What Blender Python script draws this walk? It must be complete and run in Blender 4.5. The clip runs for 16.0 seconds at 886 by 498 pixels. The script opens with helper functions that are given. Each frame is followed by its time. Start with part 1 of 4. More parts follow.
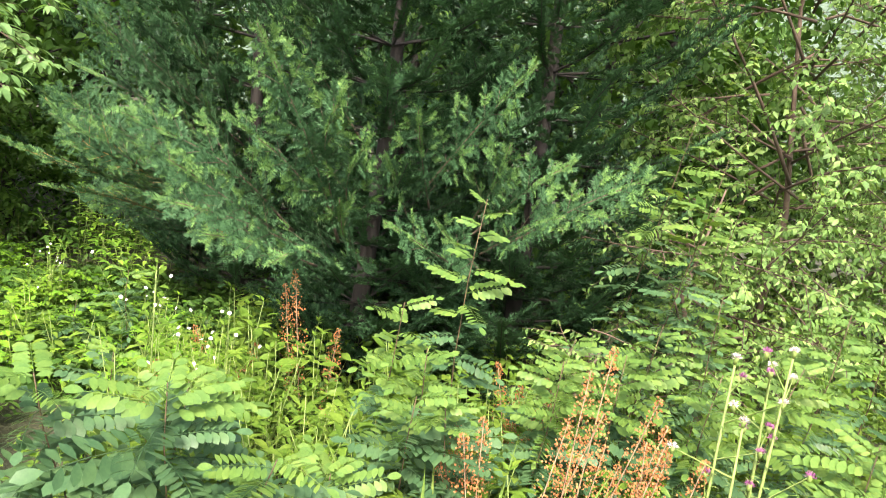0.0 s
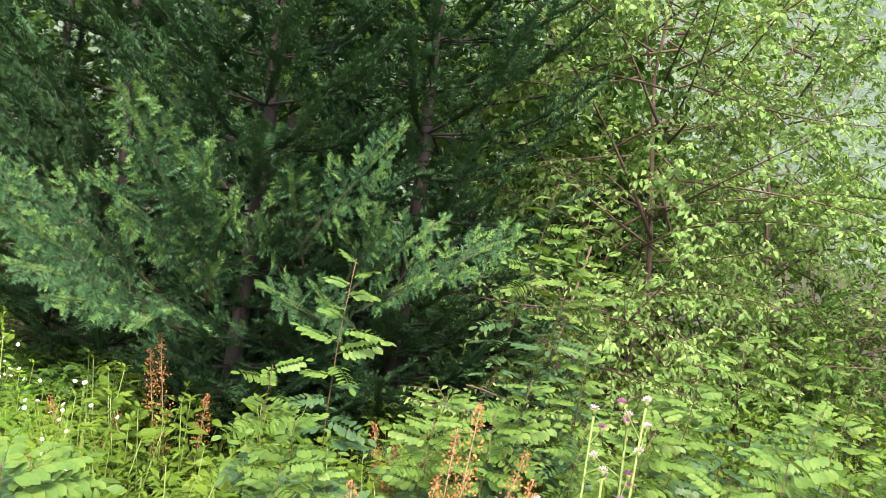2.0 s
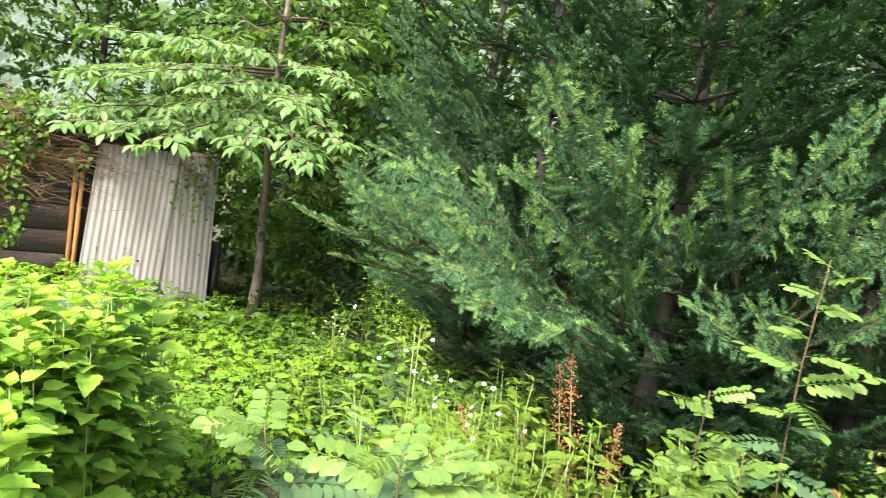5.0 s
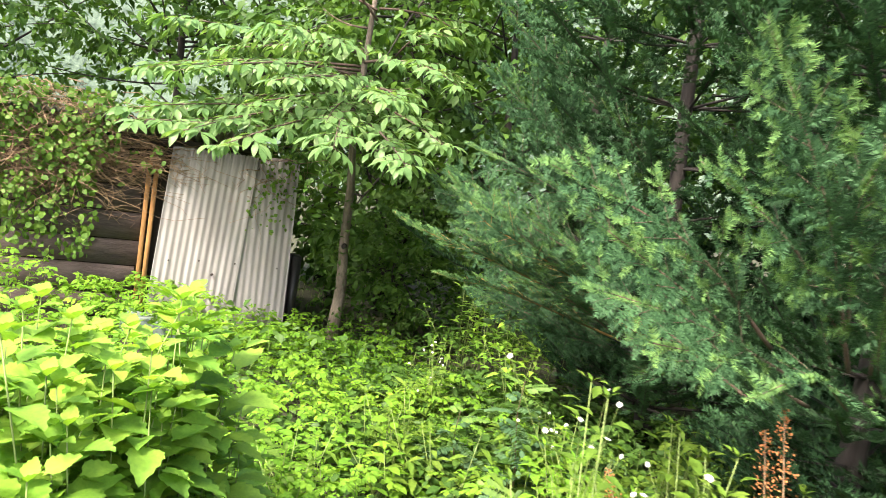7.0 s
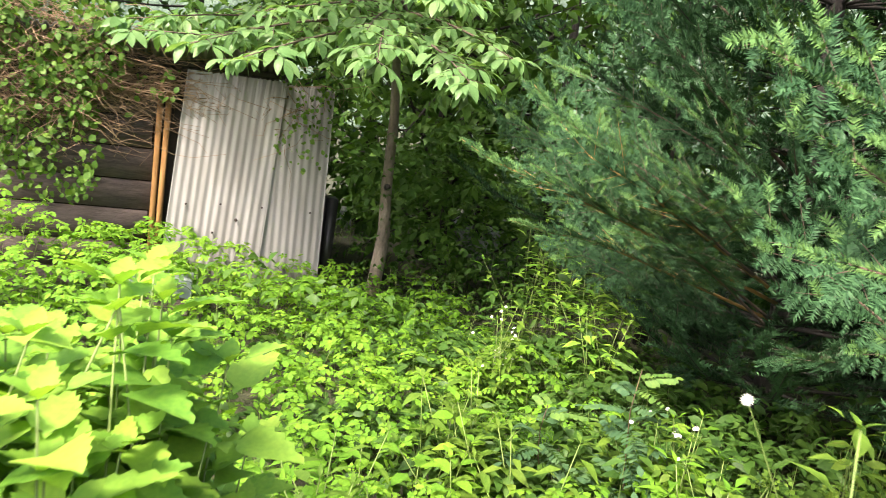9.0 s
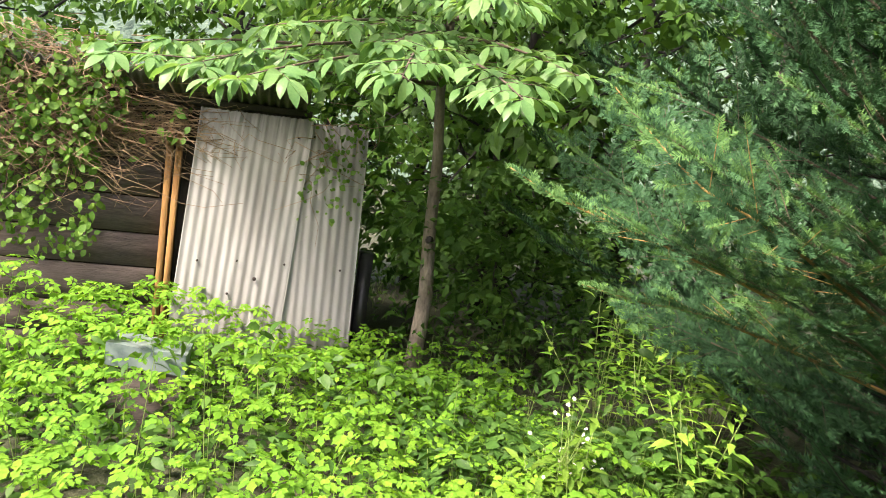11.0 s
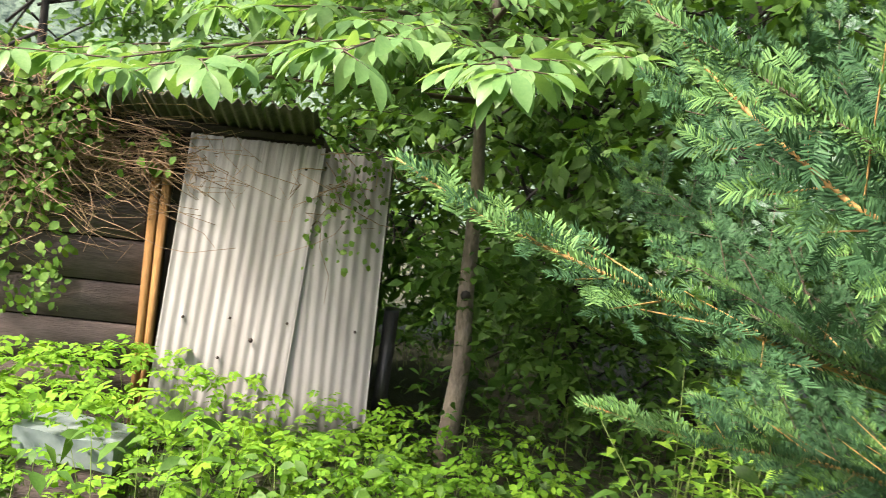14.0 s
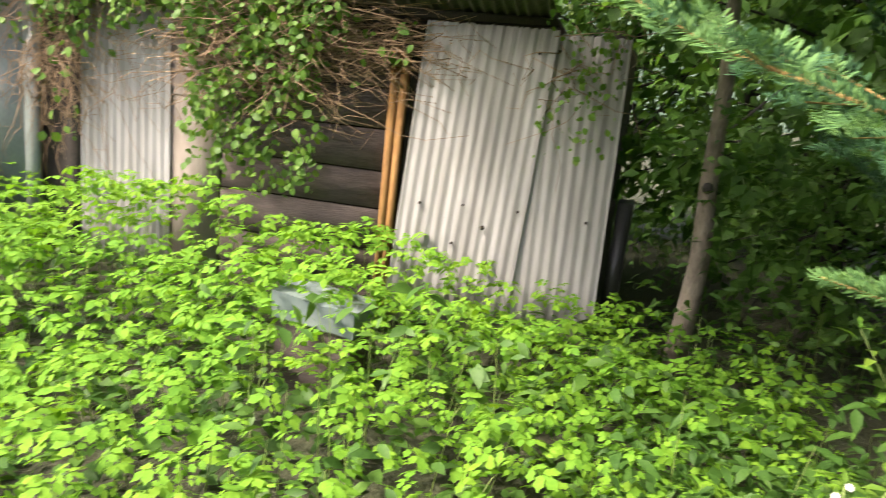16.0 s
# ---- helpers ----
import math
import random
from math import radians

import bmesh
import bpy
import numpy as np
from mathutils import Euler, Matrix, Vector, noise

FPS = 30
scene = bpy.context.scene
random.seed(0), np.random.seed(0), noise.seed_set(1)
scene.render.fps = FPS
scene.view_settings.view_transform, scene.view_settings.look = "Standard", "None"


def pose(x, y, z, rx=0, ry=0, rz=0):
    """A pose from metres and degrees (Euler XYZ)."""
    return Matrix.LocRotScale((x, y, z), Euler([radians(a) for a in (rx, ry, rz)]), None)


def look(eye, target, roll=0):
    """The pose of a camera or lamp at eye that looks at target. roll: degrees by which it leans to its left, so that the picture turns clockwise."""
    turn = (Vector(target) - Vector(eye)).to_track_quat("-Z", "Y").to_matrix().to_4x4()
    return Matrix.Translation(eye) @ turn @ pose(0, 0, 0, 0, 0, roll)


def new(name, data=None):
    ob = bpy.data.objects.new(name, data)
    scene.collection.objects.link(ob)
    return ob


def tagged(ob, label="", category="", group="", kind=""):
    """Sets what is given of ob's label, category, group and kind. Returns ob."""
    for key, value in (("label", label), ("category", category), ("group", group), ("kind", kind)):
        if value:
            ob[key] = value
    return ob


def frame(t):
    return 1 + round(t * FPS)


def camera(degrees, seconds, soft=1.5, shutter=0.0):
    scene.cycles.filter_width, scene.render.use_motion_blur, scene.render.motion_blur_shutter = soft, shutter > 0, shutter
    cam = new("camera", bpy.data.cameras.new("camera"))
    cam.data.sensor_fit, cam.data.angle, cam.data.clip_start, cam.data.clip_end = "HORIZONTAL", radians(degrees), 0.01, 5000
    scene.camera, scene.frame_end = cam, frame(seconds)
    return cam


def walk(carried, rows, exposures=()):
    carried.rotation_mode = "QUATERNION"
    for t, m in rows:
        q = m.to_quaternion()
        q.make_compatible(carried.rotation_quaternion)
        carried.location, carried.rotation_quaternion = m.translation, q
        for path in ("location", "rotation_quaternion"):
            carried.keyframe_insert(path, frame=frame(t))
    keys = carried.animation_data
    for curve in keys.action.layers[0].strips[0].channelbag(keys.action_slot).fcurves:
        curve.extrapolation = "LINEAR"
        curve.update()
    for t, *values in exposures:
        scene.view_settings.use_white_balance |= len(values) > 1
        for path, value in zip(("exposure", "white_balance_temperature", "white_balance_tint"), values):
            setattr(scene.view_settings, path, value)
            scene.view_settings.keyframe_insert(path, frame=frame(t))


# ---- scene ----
cam = camera(61.1, 16.0, soft=0.75, shutter=0.5)
METRES, EYE, TILT, LEAN, TURN = 5.4, 1.5, 0.0, 0.0, 0.0
ROWS = [
    (0.0, 0.0, 0.0, 0.0, 1.43, -10.3, -7.88),
    (0.5, -0.0035, 0.0022, 0.0018, 1.29, -8.68, -7.87),
    (1.0, -0.0004, -0.0086, 0.0054, -0.56, -6.1, -7.97),
    (1.5, 0.0085, -0.0077, 0.0089, -4.13, -4.88, -7.88),
    (2.0, 0.0145, -0.0043, 0.0056, -7.16, -4.88, -8.11),
    (2.5, 0.0095, 0.0027, 0.0046, -7.2, -5.54, -8.32),
    (3.0, -0.0068, 0.0213, 0.0025, -4.61, -6.51, -8.33),
    (3.5, -0.0203, 0.0336, -0.0021, 0.48, -6.8, -7.71),
    (4.0, -0.0236, 0.0441, -0.011, 7.9, -5.96, -7.18),
    (4.5, -0.0124, 0.0738, -0.0511, 15.99, -4.97, -7.77),
    (5.0, -0.0133, 0.0949, -0.0451, 22.98, -5.21, -7.49),
    (7.5, -0.1711, 0.2485, -0.0679, 28.5, -5.24, -7.55),
    (8.0, -0.2016, 0.2862, -0.0746, 29.85, -6.97, -7.27),
    (8.5, -0.2307, 0.3349, -0.0761, 31.81, -9.27, -6.98),
    (9.0, -0.2535, 0.3667, -0.0819, 30.74, -9.86, -7.26),
    (9.5, -0.2896, 0.4075, -0.0842, 29.47, -9.42, -7.4),
    (10.0, -0.3121, 0.4492, -0.0924, 31.14, -7.98, -7.08),
    (12.5, -0.3728, 0.6404, -0.1016, 37.55, -5.54, -6.63),
    (13.0, -0.3921, 0.6774, -0.1034, 36.93, -4.68, -6.78),
    (14.0, -0.3985, 0.7393, -0.1049, 43.25, -3.36, -6.41),
    (14.5, -0.3929, 0.7636, -0.1042, 47.64, -4.48, -6.47),
    (15.0, -0.3924, 0.7678, -0.1127, 52.03, -7.47, -6.29),
    (15.5, -0.3955, 0.7648, -0.1193, 56.36, -10.62, -5.83),
    (16.0, -0.4009, 0.7594, -0.1191, 61.73, -12.72, -5.35),
]
walk(cam, [(t, pose(0, 0, EYE, TILT, LEAN, TURN) @ pose(METRES * x, METRES * y, METRES * z, 90 + pitch, roll, yaw)) for t, x, y, z, yaw, pitch, roll in ROWS], exposures=[(t, e, 7250, 17) for t, e in ((0.0, 3.05), (1.0, 3.13), (1.5, 3.05), (2.0, 2.71), (3.0, 2.73), (4.0, 2.98), (5.0, 3.18), (7.5, 3.18), (8.5, 3.15), (9.5, 2.98), (10.0, 3.03), (12.5, 3.18), (14.5, 3.18), (15.5, 3.08), (16.0, 3.01))])

# ---- world, sun, exposure ----
world = bpy.data.worlds.new("sky")
scene.world = world
world.use_nodes = True
wn = world.node_tree.nodes
sky = wn.new("ShaderNodeTexSky")
sky.sky_type = "NISHITA"
sky.sun_disc = False
sky.sun_elevation, sky.sun_rotation = radians(51), radians(186)
sky.air_density, sky.dust_density = 1.0, 4.0
world.node_tree.links.new(sky.outputs["Color"], wn["Background"].inputs["Color"])
wn["Background"].inputs["Strength"].default_value = 0.08
sun = new("sun", bpy.data.lights.new("sun", "SUN"))
sun.data.energy, sun.data.angle, sun.data.color = 1.5, radians(12), (1.0, 0.96, 0.88)
sun.matrix_world = look((0, 0, 0), (math.sin(radians(186)) * -0.629, math.cos(radians(186)) * -0.629, -0.777))


# ---- materials ----
def mat_base(name, rough=0.6):
    m = bpy.data.materials.new(name)
    m.use_nodes = True
    nt = m.node_tree
    b = nt.nodes["Principled BSDF"]
    b.inputs["Roughness"].default_value = rough
    return m, nt, b


def ramp(nt, fac, stops):
    r = nt.nodes.new("ShaderNodeValToRGB")
    el = r.color_ramp.elements
    while len(el) < len(stops):
        el.new(0.5)
    for e, (p, c) in zip(el, stops):
        e.position, e.color = p, (*c, 1)
    nt.links.new(fac, r.inputs["Fac"])
    return r.outputs["Color"]


def noise_tex(nt, scale, detail=3.0, stretch=None, coord="Object"):
    tc = nt.nodes.new("ShaderNodeTexCoord")
    n = nt.nodes.new("ShaderNodeTexNoise")
    n.inputs["Scale"].default_value, n.inputs["Detail"].default_value = scale, detail
    if stretch:
        mp = nt.nodes.new("ShaderNodeMapping")
        mp.inputs["Scale"].default_value = stretch
        nt.links.new(tc.outputs[coord], mp.inputs["Vector"])
        nt.links.new(mp.outputs["Vector"], n.inputs["Vector"])
    else:
        nt.links.new(tc.outputs[coord], n.inputs["Vector"])
    return n.outputs["Fac"]


def mixc(nt, fac, a, b, mode="MIX"):
    x = nt.nodes.new("ShaderNodeMix")
    x.data_type, x.blend_type = "RGBA", mode
    for val, sock in ((fac, x.inputs[0]), (a, x.inputs[6]), (b, x.inputs[7])):
        if isinstance(val, (int, float)):
            sock.default_value = val
        elif isinstance(val, tuple):
            sock.default_value = (*val, 1)
        else:
            nt.links.new(val, sock)
    return x.outputs[2]


def bump(nt, b, height, strength=0.3, dist=0.01):
    n = nt.nodes.new("ShaderNodeBump")
    n.inputs["Strength"].default_value, n.inputs["Distance"].default_value = strength, dist
    nt.links.new(height, n.inputs["Height"])
    nt.links.new(n.outputs["Normal"], b.inputs["Normal"])


def leaf_mat(name, dark, mid, light, rough=0.45, through_light=0.35, patch=2.0, spread=0.5, gloss=0.2):
    """Foliage: colour varies leaf by leaf and in patches; light passes through the blade."""
    m, nt, b = mat_base(name, rough)
    b.inputs["Specular IOR Level"].default_value = gloss
    geo = nt.nodes.new("ShaderNodeNewGeometry")
    pt = noise_tex(nt, patch, 2.0)
    mx = nt.nodes.new("ShaderNodeMix")
    mx.inputs[0].default_value = spread
    nt.links.new(pt, mx.inputs[2])
    nt.links.new(geo.outputs["Random Per Island"], mx.inputs[3])
    col = ramp(nt, mx.outputs[0], [(0.2, dark), (0.5, mid), (0.85, light)])
    fine = noise_tex(nt, 90.0, 2.0)
    col = mixc(nt, 0.25, col, ramp(nt, fine, [(0.3, tuple(c * 0.6 for c in mid)), (0.7, light)]))
    nt.links.new(col, b.inputs["Base Color"])
    tr = nt.nodes.new("ShaderNodeBsdfTranslucent")
    nt.links.new(mixc(nt, 1.0, col, (1.0, 1.0, 0.45), "MULTIPLY"), tr.inputs["Color"])
    ms = nt.nodes.new("ShaderNodeMixShader")
    ms.inputs[0].default_value = through_light
    out = nt.nodes["Material Output"]
    nt.links.new(b.outputs[0], ms.inputs[1])
    nt.links.new(tr.outputs[0], ms.inputs[2])
    nt.links.new(ms.outputs[0], out.inputs["Surface"])
    return m


def plain_mat(name, a, c, scale=8.0, rough=0.8, metal=0.0, stretch=None, bumps=0.3, fine=60.0):
    """A surface between two colours, with grain, patches and relief."""
    m, nt, b = mat_base(name, rough)
    b.inputs["Metallic"].default_value = metal
    n1 = noise_tex(nt, scale, 4.0, stretch)
    n2 = noise_tex(nt, fine, 3.0, stretch)
    col = mixc(nt, 0.4, ramp(nt, n1, [(0.3, a), (0.7, c)]), ramp(nt, n2, [(0.3, a), (0.7, c)]))
    nt.links.new(col, b.inputs["Base Color"])
    bump(nt, b, n2, bumps, 0.01)
    return m


M = {}
M["needles"] = leaf_mat("fir_needles", (0.014, 0.046, 0.022), (0.03, 0.086, 0.037), (0.06, 0.14, 0.058), 0.55, 0.1, 1.5, 0.5, 0.1)
# inner needles: old growth, coloured darker still for the shade inside the firs
M["shaded_needles"] = leaf_mat("shaded_inner_fir_needles", (0.008, 0.027, 0.013), (0.02, 0.056, 0.025), (0.048, 0.112, 0.046), 0.55, 0.1, 1.5, 0.5, 0.07)
# young tips are paler by growth; light on the tips is painted in too
M["young_needles"] = leaf_mat("young_lit_fir_needles", (0.046, 0.12, 0.046), (0.084, 0.188, 0.062), (0.145, 0.265, 0.075), 0.55, 0.18, 1.5, 0.5, 0.1)
M["locust"] = leaf_mat("locust_leaves", (0.027, 0.081, 0.0408), (0.054, 0.129, 0.057), (0.099, 0.18, 0.069), 0.42, 0.3, 1.8, 0.35)
M["locust_young"] = leaf_mat("young_locust_leaves", (0.06, 0.15, 0.036), (0.099, 0.198, 0.045), (0.162, 0.252, 0.054), 0.45, 0.35, 2.0, 0.4)
M["bramble"] = leaf_mat("bramble_leaves", (0.06, 0.19, 0.022), (0.125, 0.29, 0.03), (0.21, 0.37, 0.038), 0.65, 0.4, 1.2, 0.4, 0.1)
M["nettle"] = leaf_mat("broad_herb_leaves", (0.08, 0.24, 0.035), (0.17, 0.37, 0.05), (0.32, 0.50, 0.07), 0.5, 0.4, 3.0, 0.5)
M["herb"] = leaf_mat("herb_leaves", (0.048, 0.12, 0.0162), (0.099, 0.198, 0.027), (0.18, 0.27, 0.039), 0.5, 0.4, 2.0, 0.4)
# undergrowth leaves darkened; the shade under firs and brambles is in their colour
M["low"] = leaf_mat("shaded_undergrowth_leaves", (0.018, 0.058, 0.012), (0.042, 0.11, 0.02), (0.09, 0.18, 0.03), 0.5, 0.35, 1.5, 0.4)
M["grass"] = leaf_mat("grass_blades", (0.06, 0.138, 0.024), (0.108, 0.198, 0.036), (0.204, 0.252, 0.072), 0.5, 0.35, 3.0, 0.6)
M["broad"] = leaf_mat("broadleaf_tree_leaves", (0.072, 0.174, 0.054), (0.12, 0.252, 0.084), (0.192, 0.312, 0.12), 0.35, 0.45, 1.5, 0.5)
M["wood_leaf"] = leaf_mat("woodland_leaves", (0.015, 0.05, 0.010), (0.045, 0.12, 0.022), (0.12, 0.24, 0.042), 0.5, 0.4, 0.8, 0.4)
M["vine_leaf"] = leaf_mat("vine_leaves", (0.036, 0.102, 0.018), (0.072, 0.168, 0.027), (0.144, 0.246, 0.042), 0.5, 0.4, 2.0, 0.5)
M["tangle_leaf"] = leaf_mat("tangled_tree_leaves", (0.045, 0.12, 0.035), (0.14, 0.28, 0.08), (0.30, 0.46, 0.15), 0.45, 0.45, 1.0, 0.6)
M["bark"] = plain_mat("grey_brown_bark", (0.06, 0.05, 0.038), (0.20, 0.17, 0.135), 9, 0.95, 0, (1, 1, 0.5), 0.9, 55)
# near-black: the shade inside the fir crowns is put into this bark
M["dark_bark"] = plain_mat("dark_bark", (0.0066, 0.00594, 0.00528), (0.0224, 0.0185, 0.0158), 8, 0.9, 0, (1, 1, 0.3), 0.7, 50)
M["twig"] = plain_mat("twig_bark", (0.0462, 0.0317, 0.0224), (0.112, 0.0792, 0.0561), 20, 0.85)
M["young_twig"] = plain_mat("ochre_twig", (0.198, 0.112, 0.033), (0.297, 0.185, 0.0528), 20, 0.8)
M["stem"] = plain_mat("green_stem", (0.0924, 0.158, 0.033), (0.172, 0.238, 0.0594), 10, 0.6)
M["red_stem"] = plain_mat("reddish_stem", (0.0462, 0.0297, 0.0165), (0.112, 0.0792, 0.0363), 15, 0.7)
M["dry"] = plain_mat("dry_orange_seed", (0.251, 0.0924, 0.0297), (0.396, 0.185, 0.066), 30, 0.9)
M["straw"] = plain_mat("dry_straw", (0.132, 0.0825, 0.0462), (0.264, 0.185, 0.112), 20, 0.9)
M["white_petal"] = plain_mat("white_petals", (0.462, 0.462, 0.436), (0.561, 0.561, 0.541), 30, 0.7)
M["purple_petal"] = plain_mat("purple_petals", (0.198, 0.0462, 0.145), (0.33, 0.132, 0.277), 60, 0.8)
M["fluff"] = plain_mat("pale_thistle_down", (0.396, 0.33, 0.343), (0.515, 0.475, 0.475), 60, 0.9)


# ---- geometry helpers ----
def unit(a):
    a = np.asarray(a, float)
    return a / np.maximum(np.linalg.norm(a, axis=-1, keepdims=True), 1e-9)


class Bag:
    """Collects triangles for one mesh."""

    def __init__(self):
        self.v, self.f, self.n = [], [], 0

    def raw(self, v, f):
        v, f = np.asarray(v, float).reshape(-1, 3), np.asarray(f, int).reshape(-1, 3)
        self.v.append(v)
        self.f.append(f + self.n)
        self.n += len(v)

    def put(self, templ, p, d, u, s):
        """Copies of a template (along +y, facing +z) at points p, pointing along d, facing u, of size s."""
        tv, tf = templ
        p, d, u = np.asarray(p, float).reshape(-1, 3), unit(np.asarray(d, float).reshape(-1, 3)), np.asarray(u, float).reshape(-1, 3)
        s = np.broadcast_to(np.asarray(s, float).reshape(-1, 1), (len(p), 1))
        x = unit(np.cross(d, u))
        z = np.cross(x, d)
        out = p[:, None] + s[:, None] * (tv[None, :, :1] * x[:, None] + tv[None, :, 1:2] * d[:, None] + tv[None, :, 2:] * z[:, None])
        f = tf[None] + (np.arange(len(p)) * len(tv))[:, None, None]
        self.raw(out.reshape(-1, 3), f.reshape(-1, 3))

    def tube(self, pts, r0, r1, sides=5):
        pts = np.asarray(pts, float)
        n = len(pts)
        t = unit(np.gradient(pts, axis=0))
        ref = np.array([1.0, 0.0, 0.0]) if abs(t[0][2]) > 0.8 else np.array([0.0, 0.0, 1.0])
        x = unit(np.cross(t, ref))
        y = np.cross(t, x)
        a = np.arange(sides) * 2 * math.pi / sides
        r = np.linspace(r0, r1, n)[:, None, None]
        ring = pts[:, None] + r * (np.cos(a)[None, :, None] * x[:, None] + np.sin(a)[None, :, None] * y[:, None])
        f = []
        for i in range(n - 1):
            for j in range(sides):
                k = (j + 1) % sides
                f += [(i * sides + j, i * sides + k, (i + 1) * sides + k), (i * sides + j, (i + 1) * sides + k, (i + 1) * sides + j)]
        f += [(0, j + 1, j) for j in range(1, sides - 1)] + [((n - 1) * sides, (n - 1) * sides + j, (n - 1) * sides + j + 1) for j in range(1, sides - 1)]
        self.raw(ring.reshape(-1, 3), f)

    def rods(self, a, b, r):
        """Many thin three-sided twigs from points a to points b."""
        a, b = np.asarray(a, float).reshape(-1, 3), np.asarray(b, float).reshape(-1, 3)
        if not len(a):
            return
        t = unit(b - a)
        x = unit(np.cross(t, np.array([0.31, 0.52, 0.79])))
        y = np.cross(t, x)
        r = np.broadcast_to(np.asarray(r, float).reshape(-1, 1), (len(a), 1))
        vs = []
        for base, k in ((a, 1.0), (b, 0.55)):
            for ang in (0, 2.094, 4.189):
                vs.append(base + k * r * (math.cos(ang) * x + math.sin(ang) * y))
        v = np.stack(vs, 1)
        f = np.array([(0, 1, 4), (0, 4, 3), (1, 2, 5), (1, 5, 4), (2, 0, 3), (2, 3, 5)])
        self.raw(v.reshape(-1, 3), (f[None] + (np.arange(len(a)) * 6)[:, None, None]).reshape(-1, 3))

    def mesh(self, name):
        me = bpy.data.meshes.new(name)
        if not self.v:
            return me
        v, f = np.concatenate(self.v), np.concatenate(self.f)
        me.vertices.add(len(v))
        me.vertices.foreach_set("co", v.astype(np.float32).ravel())
        me.loops.add(len(f) * 3)
        me.loops.foreach_set("vertex_index", f.astype(np.int32).ravel())
        me.polygons.add(len(f))
        me.polygons.foreach_set("loop_start", np.arange(0, len(f) * 3, 3, dtype=np.int32))
        me.update(calc_edges=True)
        return me


def part(name, bag, material, parent=None, label="", smooth=False):
    """One mesh object, under a thing or a part where one is given."""
    me = bag.mesh(name)
    me.materials.append(material)
    if smooth:
        me.polygons.foreach_set("use_smooth", np.ones(len(me.polygons), dtype=bool))
    ob = new(name, me)
    if parent:
        ob.parent = parent
        ob.matrix_parent_inverse = Matrix.Translation(parent.location).inverted()
    return tagged(ob, label)


def thing(name, at, label, category, group=""):
    ob = new(name)
    ob.location = at
    ob.empty_display_size = 0.1
    return tagged(ob, label, category, group)


# ---- leaf templates ----
def blade(n=4, w=0.5, fold=0.25, droop=0.25, tip=1.0, wide=0.42, teeth=0.0):
    """A leaf of length 1: two rows of triangles along a folded midrib."""
    v, f = [], []
    for i in range(n + 1):
        y = i / n
        p = (y / wide) if y < wide else ((1 - y) / (1 - wide)) ** (0.75 * tip)
        half = w / 2 * math.sin(min(p, 1) * math.pi / 2) if 0 < i < n else 0.0
        if teeth and 0 < i < n:
            half *= 1 + (teeth if i % 2 else -teeth)
        z = -droop * y * y
        sh = 0.06 * (i % 2) if teeth else 0.0
        v += [(0, y, z), (-half, y + sh, z + fold * half), (half, y + sh, z + fold * half)]
    for i in range(n):
        a, b = 3 * i, 3 * i + 3
        if i == 0:
            f += [(a, b, b + 1), (a, b + 2, b)]
        elif i == n - 1:
            f += [(a, b, a + 1), (a, a + 2, b)]
        else:
            f += [(a, b, b + 1), (a, b + 1, a + 1), (a, a + 2, b + 2), (a, b + 2, b)]
    return np.array(v, float), np.array(f, int)


def compose(items):
    """One template out of several: (template, at, direction, facing, size)."""
    bag = Bag()
    for t, p, d, u, s in items:
        bag.put(t, [p], [d], [u], [s])
    return np.concatenate(bag.v), np.concatenate(bag.f)


def pinnate(pairs=7, droop=0.35, seed=0, leaflet=None):
    """A feathered leaf of length 1 with paired oval leaflets."""
    r = np.random.default_rng(seed)
    lf = leaflet or blade(4, 0.52, 0.12, 0.15, 0.5, 0.5)
    items = []
    for i in range(pairs):
        y = 0.14 + 0.78 * i / pairs
        z = -droop * y * y
        sz = 0.26 * (1 - 0.35 * abs(y - 0.5)) * r.uniform(0.85, 1.1)
        for sd in (-1, 1):
            items.append((lf, (sd * 0.012, y, z), (sd, 0.35 + r.normal(0, 0.1), -0.12 + r.normal(0, 0.12)), (0, -0.1, 1), sz))
    items.append((lf, (0, 0.92, -droop * 0.85), (0, 1, -droop), (0, 0, 1), 0.26))
    rod = Bag()
    ys = np.linspace(0, 0.95, 4)
    pp = np.stack([0 * ys, ys, -droop * ys * ys], 1)
    rod.rods(pp[:-1], pp[1:], [0.008])
    items.append(((np.concatenate(rod.v), np.concatenate(rod.f)), (0, 0, 0), (0, 1, 0), (0, 0, 1), 1.0))
    return compose(items)


def bramble_leaf(seed=0, n=7, pairs=2):
    """A compound leaf of length 1: toothed, pointed leaflets in pairs and one at the end."""
    r = np.random.default_rng(seed)
    lf = blade(n, 0.62, 0.10, 0.18, 1.2, 0.36, 0.26 if n > 3 else 0.0)
    items = [(lf, (0, 0.56, -0.04), (r.normal(0, 0.12), 1, -0.25), (r.normal(0, 0.15), 0, 1), 0.46)]
    for k in range(pairs):
        y, s = 0.54 - 0.25 * k, 0.37 - 0.04 * k
        for sd in (-1, 1):
            items.append((lf, (sd * 0.02, y, -0.03), (sd, 0.45 + r.normal(0, 0.12), -0.2 + r.normal(0, 0.1)), (r.normal(0, 0.15), 0, 1), s * r.uniform(0.85, 1.1)))
    rod = Bag()
    rod.rods([(0, 0, 0), (0, 0.3, 0)], [(0, 0.3, 0), (0, 0.6, -0.03)], [0.007])
    items.append(((np.concatenate(rod.v), np.concatenate(rod.f)), (0, 0, 0), (0, 1, 0), (0, 0, 1), 1.0))
    return compose(items)


